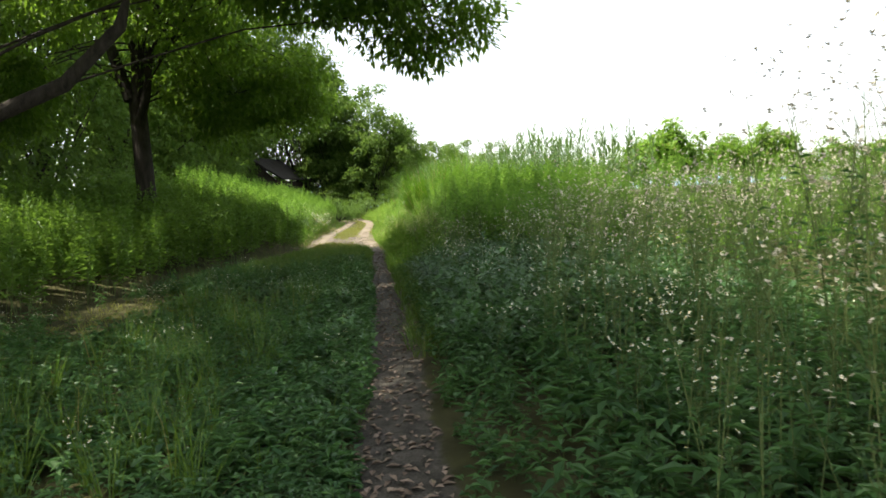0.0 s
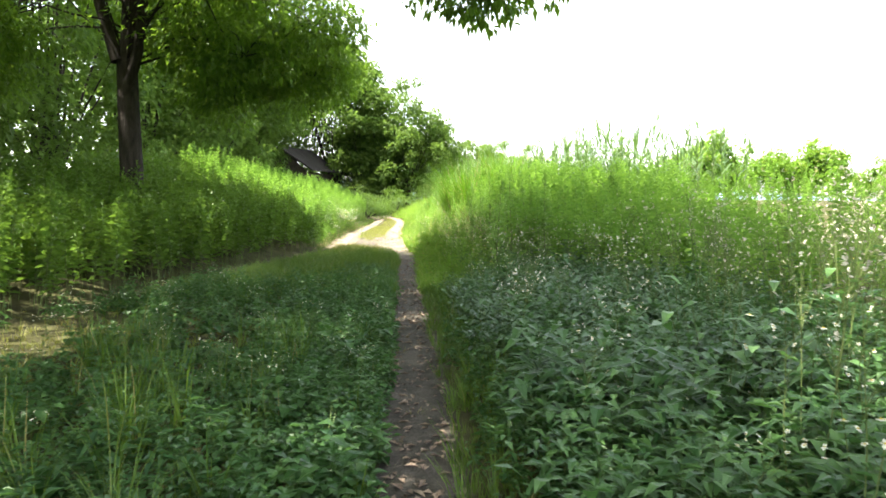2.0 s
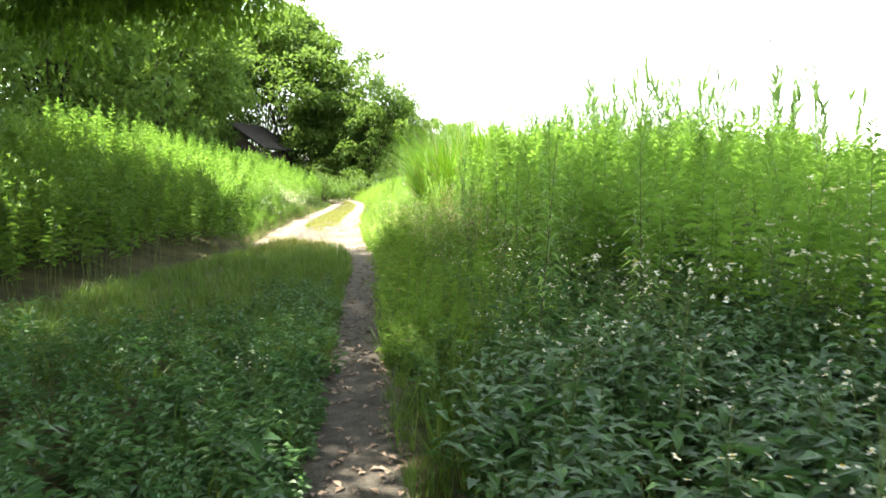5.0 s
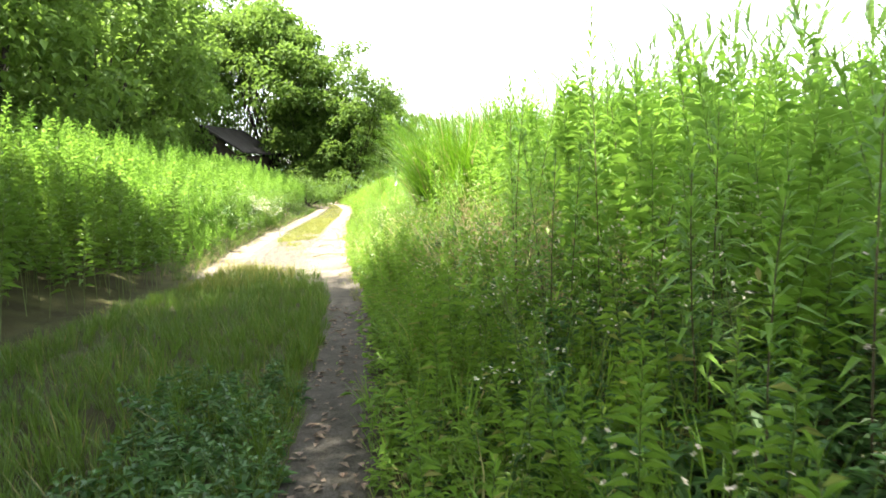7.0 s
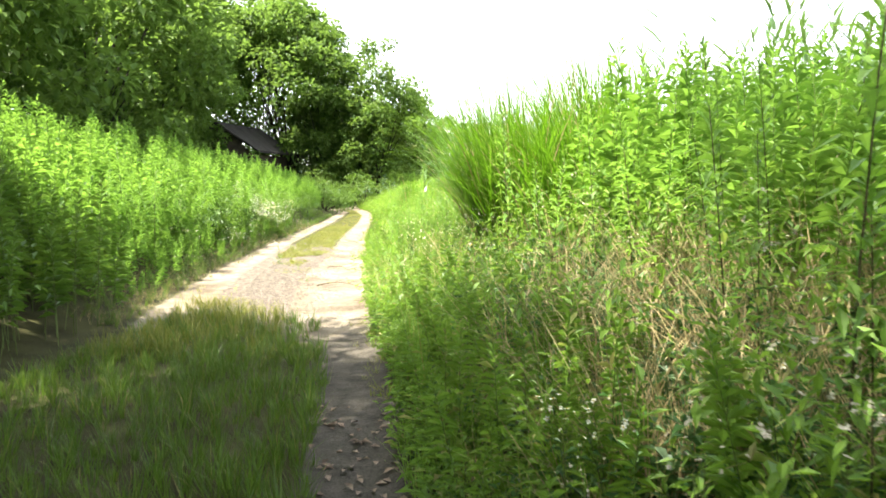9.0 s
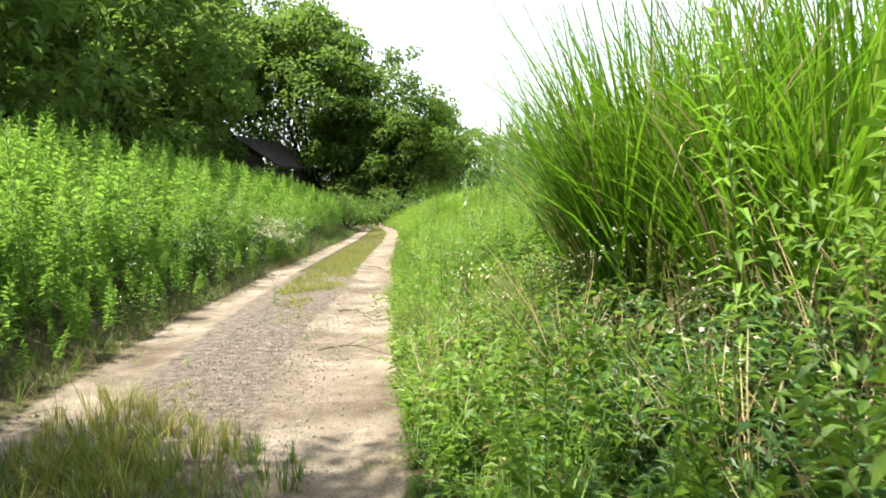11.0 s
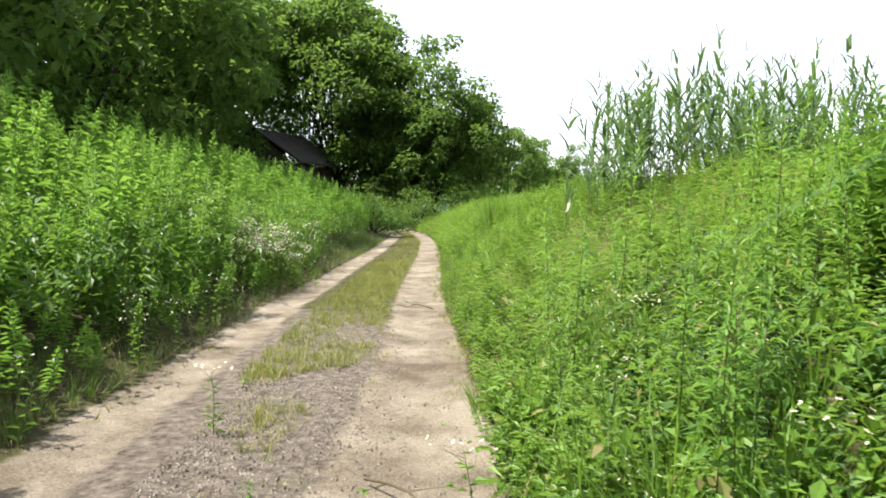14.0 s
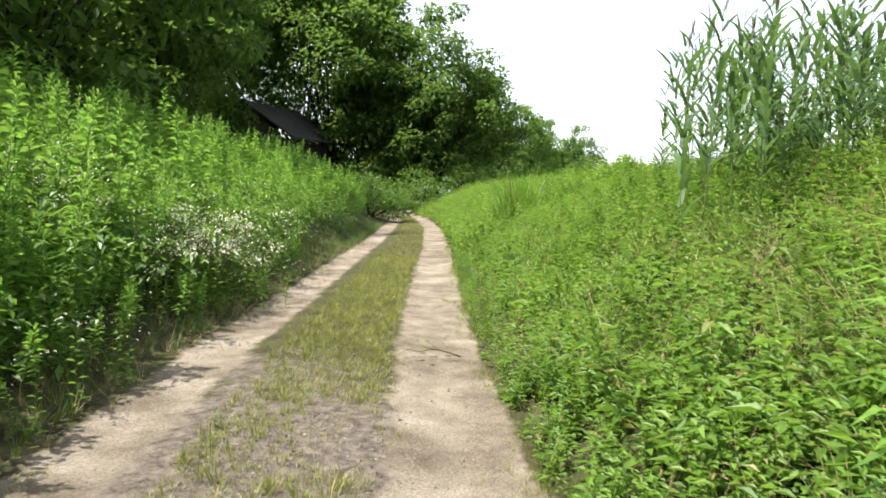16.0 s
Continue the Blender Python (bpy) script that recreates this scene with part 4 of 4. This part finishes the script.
# the high clumps near the path's start are unseen, added to darken the floor
near_tree(-8.6, 8.8, [(0.1, 0, 0.7), (0.3, 0.0, 0.8), (0.3, 0.1, 0.9)],
          [(2.2, -0.8, 5.6, 2.0, 26), (4.6, 0.6, 5.3, 1.9, 28), (6.6, 1.8, 5.2, 1.7, 26), (8.5, 3.2, 4.1, 1.2, 22), (7.2, 2.6, 4.6, 1.3, 20), (9.4, 1.6, 5.2, 1.3, 18), (4.0, 3.0, 5.5, 1.8, 24), (5.6, -2.2, 5.4, 1.8, 24), (1.6, 2.8, 6.0, 2.0, 22), (7.0, -0.6, 5.6, 1.5, 20), (3.6, -4.4, 5.6, 1.9, 22), (6.8, -4.8, 5.8, 1.7, 20), (0.2, -1.0, 7.0, 2.2, 20), (4.4, -7.0, 6.6, 2.0, 20), (1.8, -6.2, 6.4, 2.0, 18), (5.5, -9.8, 6.8, 2.0, 18), (0.6, -4.4, 6.2, 2.0, 20), (2.4, -2.2, 7.0, 2.0, 20), (3.0, -8.2, 7.0, 1.8, 16), (3.2, 0.6, 7.2, 2.0, 20), (5.2, 2.2, 7.0, 1.9, 20), (2.4, 4.4, 6.8, 1.9, 18), (4.6, -3.6, 7.4, 1.9, 20), (5.0, -7.2, 7.0, 1.9, 26), (6.4, -6.4, 7.2, 1.7, 22), (5.6, -5.2, 7.4, 1.7, 22), (4.4, -1.6, 7.6, 2.0, 26), (5.4, -0.4, 7.4, 1.8, 24)],
          "leaning tree whose boughs overhang the footpath, with unseen crown clumps added for shade", 0.24, 190,
          [([(0.3, 0, 1.9), (1.6, 0.1, 1.95), (2.9, 0.2, 2.15), (4.0, 0.3, 2.6), (4.7, 0.4, 3.3), (5.0, 0.5, 4.4)], [0.16, 0.13, 0.11, 0.10, 0.08, 0.05])])


def wood_tree(tall, radius, low, per=62, clumps=230, long=0.36, mat=OAK):
    root = tagged(new("tree"), "dense dark-green broadleaved tree at the wood's edge", "tree", "trees of the wood")
    wood = Geo()
    pts, rad = limb((0, 0, -0.2), [(0, 0, low * 0.5), (0.1, 0, low * 0.5), (0, 0.1, low * 0.4)], 0.3, 0.16, 6, 0.06)
    wood.add(*tube(pts, rad, 7))
    cs, sz = [], []
    h = tall - low
    lobes = unit(rng.normal(0, 1, (17, 3))) * rng.uniform(0.5, 0.78, (17, 1))
    lobes[0] = (0, 0, 0.72)
    for k in range(clumps):
        w = unit(rng.normal(0, 1, 3) + [0, 0, 0.35])
        o = lobes[k % 17] + w * rng.uniform(0.24, 0.42)
        cs.append([o[0] * radius, o[1] * radius, low + h * 0.5 + o[2] * h * 0.5]), sz.append(rng.uniform(0.6, 1.1) * radius / 5.5)
        if k % 9 == 0:
            wood.add(*tube(np.stack([pts[-2], pts[-2] * 0.4 + np.array(cs[-1]) * 0.6 + [0, 0, 0.3], np.array(cs[-1])]), [0.07, 0.04, 0.02], 4))
    part("trunk", wood, [BARK], root, smooth_faces=True)
    part("crown", Geo().add(*crown(np.array(cs), np.array(sz), per, long, 0.62, 0.25, 0.85, 0.45)), [mat], root)
    return root


kinds = [wood_tree(17, 6.2, 1.8, 66, 210, 0.42), wood_tree(14, 5.4, 0.6, 60, 200, 0.4), wood_tree(11, 4.4, 0.2, 50, 150, 0.4), wood_tree(13, 4.8, 0.2, 60, 200, 0.3)]
# (-17, -3) is unseen, (-26.5, 81.5) shades the barn roof: both added for shade
spots = [(0, -16.4, 87, 1.12), (1, -7.6, 84, 0.95), (2, -3.9, 86, 0.82), (2, -1.2, 98, 0.75), (2, 1.8, 126, 0.95), (1, 6.0, 166, 1.0), (1, 13, 172, 0.98), (2, 9.5, 150, 0.9), (0, -24, 74, 1.1), (1, -19, 60, 1.05), (0, -22, 62, 1.1), (1, -18, 51, 1.05), (1, -18, 42, 1.05),
         (3, -18.0, 33, 1.15), (3, -17.2, 26, 1.12), (3, -17.2, 19.5, 1.12), (3, -16.8, 13, 1.1), (3, -16.5, 6, 1.05), (1, -17, -3, 1.0),
         (0, -26.5, 81.5, 1.1), (0, -27, 90, 1.3), (0, -21, 95, 1.3), (1, -11.5, 92, 1.0), (1, -6, 97, 0.8), (2, -12, 88, 0.75), (1, -12.2, 86, 1.1), (1, -25, 68, 0.9), (1, -23.5, 69, 0.8), (2, -22.0, 77.5, 0.62)]
for i, (k, x, y, s) in enumerate(spots):
    m = pose(x, y, float(height(x, y)), 0, 0, i * 77 % 360)
    first = next(j for j, q in enumerate(spots) if q[0] == k) == i
    ob = kinds[k] if first else copy_thing(kinds[k], m)
    ob.matrix_basis = m @ Matrix.Scale(s, 4)
# far trees over the field; the lighter meadow leaf paints in the distance haze
far = wood_tree(18, 9.5, 0.3, 44, 150, 1.0, MEADOW)
tagged(far, "rounded tree far across the field, haze put into its light-green leaf colour", "tree", "trees across the field")
for i, (x, y, s) in enumerate([(45, 178, 0.7), (56, 177, 1.02), (62, 190, 0.9), (73, 182, 0.82), (83, 185, 0.95), (102, 190, 0.75), (32, 230, 0.7), (125, 200, 0.8), (18, 260, 0.6)]):
    m = pose(x, y, 0, 0, 0, i * 67)
    ob = far if i == 0 else copy_thing(far, m)
    ob.matrix_basis = m @ Matrix.Scale(s, 4)


def shrub(x, y, r, tall, n, label):
    root = tagged(new("shrub"), label, "shrub")
    root.matrix_basis = pose(x, y, float(height(x, y)) - 0.05)
    cs = unit(rng.normal(0, 1, (n, 3))) * rng.uniform(0.4, 1, (n, 1))
    cs = np.stack([cs[:, 0] * r, cs[:, 1] * r, np.abs(cs[:, 2]) * tall * 0.9 + 0.15], -1)
    w = Geo()
    for c in cs[::4]:
        w.add(*tube(np.stack([c * [0.1, 0.1, 0], c * [0.6, 0.6, 0.6], c]), [0.03, 0.02, 0.008], 4))
    part("twigs", w, [BARK], root)
    part("foliage", Geo().add(*crown(cs, np.full(n, r * 0.28), 46, 0.15, 0.5, 0.2)), [SHRUB], root)


for x, y, r, h in ((-8.9, 62, 1.9, 2.0), (-10.4, 67, 2.0, 2.2), (-7.9, 74, 2.1, 3.0), (-5.4, 80, 1.8, 2.4), (-12.5, 58, 2.0, 2.2)):
    shrub(x, y, r, h, 60, "dark green rounded shrub where the track bends")
for x, y, r, h in ((-15.5, 73, 1.7, 2.6), (-18, 74.5, 1.9, 3.0), (-13.2, 75, 1.6, 2.2)):
    shrub(x, y, r, h, 60, "dark shrub in front of the old barn")
for x, y, r, h in ((-9.6, 15.5, 1.3, 1.7), (-10.5, 12.0, 1.5, 1.8), (-9.8, 21.8, 1.2, 1.6), (-10.8, 25.5, 1.5, 1.9), (-12, 30, 1.6, 2.0), (-12.5, 37, 1.7, 1.9)):
    shrub(x, y, r, h, 46, "leafy shrub at the wood's edge")


g = Geo()
n = 420
t = rng.uniform(-4, 66, n)
cs = np.stack([np.interp(t, (-4, 10, 40, 60, 75, 100), (-13, -13.5, -15, -17, -20, -10)) - np.abs(rng.normal(0, 2.2, n)), t, rng.uniform(0.9, 4.6, n)], -1)
g.add(*crown(cs, np.full(len(cs), 1.15), 60, 0.3, 0.5, 0.2))
cs = np.stack([rng.uniform(-24, -2, 110), rng.uniform(87, 96, 110), rng.uniform(0.6, 3.0, 110)], -1)
g.add(*crown(cs, np.full(110, 1.3), 60, 0.4, 0.5, 0.2))
cs = np.stack([rng.uniform(-24, -2, 110), rng.uniform(89, 96, 110), rng.uniform(2.2, 6.0, 110)], -1)
g.add(*crown(cs, np.full(110, 1.5), 50, 0.45, 0.55, 0.2))
cs = np.stack([rng.uniform(-26, -11, 110), rng.uniform(87.5, 91, 110), rng.uniform(2.5, 9.5, 110)], -1)
g.add(*crown(cs, np.full(110, 1.5), 55, 0.42, 0.55, 0.2))
cs = np.stack([rng.uniform(-13.5, -1.5, 90), rng.uniform(80, 85, 90), rng.uniform(0.5, 3.6, 90)], -1)
g.add(*crown(cs, np.full(90, 1.3), 60, 0.34, 0.5, 0.2))
n = 460
t = rng.uniform(-8, 70, n)
cs = np.stack([-20.5 - np.abs(rng.normal(0, 2.0, n)) - 0.03 * t, t, rng.uniform(0.8, 9.0, n)], -1)
g.add(*crown(cs, np.full(n, 1.5), 46, 0.42, 0.55, 0.2))
stuff("undergrowth", g, [OAK], "dark undergrowth beneath the trees of the wood", "undergrowth")


# ---------- barn ----------
def box(a, b):
    (x0, y0, z0), (x1, y1, z1) = a, b
    v = [(x, y, z) for x in (x0, x1) for y in (y0, y1) for z in (z0, z1)]
    return v, [(0, 1, 3), (0, 3, 2), (4, 6, 7), (4, 7, 5), (0, 4, 5), (0, 5, 1), (2, 3, 7), (2, 7, 6), (0, 2, 6), (0, 6, 4), (1, 5, 7), (1, 7, 3)]


barn = tagged(new("barn"), "old dark timber barn with a weathered roof under trees", "barn")
barn.matrix_basis = pose(-19.8, 82.5, 0.6, 0, 0, -14)
part("wall", Geo().add(*box((-3.0, -3.2, 0), (3.0, 3.2, 4.0))), [PLANK], barn)
for s in (-1, 1):
    v = np.array([(s * 3.9, y, z) for y in (-3.8, 3.8) for z in (4.1, 4.25)] + [(0, y, z) for y in (-3.8, 3.8) for z in (6.6, 6.75)], float)
    f = [(0, 2, 6), (0, 6, 4), (1, 5, 7), (1, 7, 3), (0, 1, 3), (0, 3, 2), (4, 6, 7), (4, 7, 5), (0, 4, 5), (0, 5, 1), (2, 3, 7), (2, 7, 6)]
    part("roof", Geo().add(v, f), [ROOF], barn)
part("gable", Geo().add([(-3, -3.2, 4), (3, -3.2, 4), (0, -3.2, 6.5), (-3, -3.1, 4), (3, -3.1, 4), (0, -3.1, 6.5)], [(0, 1, 2), (3, 5, 4), (0, 2, 5), (0, 5, 3), (1, 4, 5), (1, 5, 2)]), [PLANK], barn)

# ---------- small weeds and twigs on the track ----------
sprout = plant("weed_sprout", herb_template(0.16, 18, 0.05, 0.4, True), ("stem", "foliage"), (STEM, SHRUB), "small green weed sprouting from the gravel", "weed", "weeds on the track")
plant_copies([sprout], [(-3.83, 29.15), (-4.6, 31.2), (-3.4, 27.6), (-4.9, 33.6), (-4.1, 26.4)], (0.6, 1.0))
stalk = plant("fleabane", fleabane_template(0.5, 7), ("stem", "foliage", "petals", "centre"), (STEM, SHRUB, PETAL, CENTRE), "lone white-flowered fleabane growing in the gravel", "wild flower", "lone fleabanes by the track")
plant_copies([stalk], [(-4.38, 30.1), (-5.35, 29.8), (-5.6, 32.4), (-5.75, 34.2), (-2.85, 28.9)], (0.75, 1.05))


def twig(x, y, turn, long):
    root = tagged(new("twig"), "thin dry twig lying across the sandy rut", "twig", "twigs on the track")
    root.matrix_basis = pose(x, y, float(height(x, y)) + 0.012, 0, 0, turn)
    t = np.linspace(0, 1, 7)
    line = np.stack([t * long, 0.05 * np.sin(t * 5), 0.02 + 0.05 * np.sin(t * 3.1)], -1)
    part("stick", Geo().add(*tube(line, np.linspace(0.008, 0.003, 7), 5)), [BROWN_STEM], root)
    for k, side in ((1, -1), (2, 1), (3, -1), (4, 1), (5, -1), (6, 1)):
        e = line[k] + [0.12, side * rng.uniform(0.08, 0.16), 0.04]
        part("side_shoot", Geo().add(*tube(np.stack([line[k], e]), [0.004, 0.0015], 4)), [BROWN_STEM], root)
        for way in ((1, side, 0.2), (0.2, side, 0.3)):
            part("leaf", Geo().add(*leaves([e], [way], 0.07, 0.03, 0.2, 0.15, True)), [GRASS], root)


twig(-3.15, 27.0, -14, 0.7)
twig(-3.4, 29.5, -55, 1.0)
twig(-3.0, 33.2, 20, 0.45)
twig(-3.6, 35.6, 170, 0.35)

# ---------- litter ----------
g = Geo()
n = 1500
y = 1.5 + 20 * rng.uniform(0, 1, n) ** 1.8
pos = np.stack([right_edge(y) - rng.uniform(0.0, 0.5, n), y, 0 * y], -1)
pos[:, 2] = height(pos[:, 0], y) + 0.006
a = rng.uniform(0, 6.283, n)
g.add(*leaves(pos, np.stack([np.cos(a), np.sin(a), rng.uniform(0.0, 0.35, n)], -1), rng.uniform(0.03, 0.085, n), 0.034, 0.1, 0.25))
stuff("leaf_litter", g, [DEADLEAF], "brown fallen leaves scattered on the shaded footpath", "fallen leaves")
g = Geo()
n = 10000
y = 29 + rng.normal(0, 3.2, n)
x = left_edge(y) + 0.8 + np.abs(rng.normal(0.25, 0.55, n))
keep = (x < right_edge(y) - 0.15) & (y > 24) & (y < 36)
pos = np.stack([x, y, height(x, y)], -1)[keep]
r = rng.uniform(0.005, 0.017, (len(pos), 1, 1))
tet = np.array([(1, 0, 0), (-0.5, 0.87, 0.1), (-0.5, -0.87, 0), (0.1, 0.1, 0.8)])[None] * rng.uniform(0.6, 1.4, (len(pos), 4, 3))
a = rng.uniform(0, 6.283, len(pos))
rot = np.stack([np.stack([np.cos(a), -np.sin(a), 0 * a], -1), np.stack([np.sin(a), np.cos(a), 0 * a], -1), np.stack([0 * a, 0 * a, 1 + 0 * a], -1)], 1)
tet = np.einsum("nij,nkj->nki", rot, tet)
g.add((pos[:, None] + tet * r).reshape(-1, 3), (np.array([(0, 1, 3), (1, 2, 3), (2, 0, 3)])[None] + (np.arange(len(pos)) * 4)[:, None, None]).reshape(-1, 3))
stuff("gravel", g, [PEBBLE], "loose gravel and bark crumbs between the ruts", "gravel")


g = Geo()
n = 5000
y = 24 + 22 * rng.uniform(0, 1, n) ** 1.4
x = np.where(rng.uniform(0, 1, n) < 0.65, right_edge(y) - rng.uniform(-0.05, 0.85, n), left_edge(y) + rng.uniform(-0.1, 0.6, n))
pos = np.stack([x, y, height(x, y)], -1)
r = rng.uniform(0.003, 0.009, (n, 1, 1))
tet = np.array([(1, 0, 0), (-0.5, 0.87, 0.1), (-0.5, -0.87, 0), (0.1, 0.1, 0.8)])[None] * rng.uniform(0.6, 1.4, (n, 4, 3))
g.add((pos[:, None] + tet * r).reshape(-1, 3), (np.array([(0, 1, 3), (1, 2, 3), (2, 0, 3)])[None] + (np.arange(n) * 4)[:, None, None]).reshape(-1, 3))
stuff("grit", g, [PEBBLE], "fine stones and crumbs on the sandy ruts", "gravel")


# ---------- far hills ----------
def build_hills():
    a = np.radians(np.linspace(-75, 40, 120))
    top = 60 + 26 * np.sin(a * 5 + 1) + 14 * np.sin(a * 13) + 6 * np.sin(a * 31)
    R = 2600
    v = np.concatenate([np.stack([-np.sin(a) * R, np.cos(a) * R, 0 * a - 5], -1), np.stack([-np.sin(a) * (R + 300), np.cos(a) * (R + 300), top], -1)])
    i = np.arange(119)
    f = np.concatenate([np.stack([i, i + 1, i + 121], -1), np.stack([i, i + 121, i + 120], -1)])
    tagged(new("backdrop", Geo().add(v, f).mesh("backdrop", [HILL], True)), "hills on the horizon with blue haze painted into their colour", "hills", kind="structure")


build_hills()
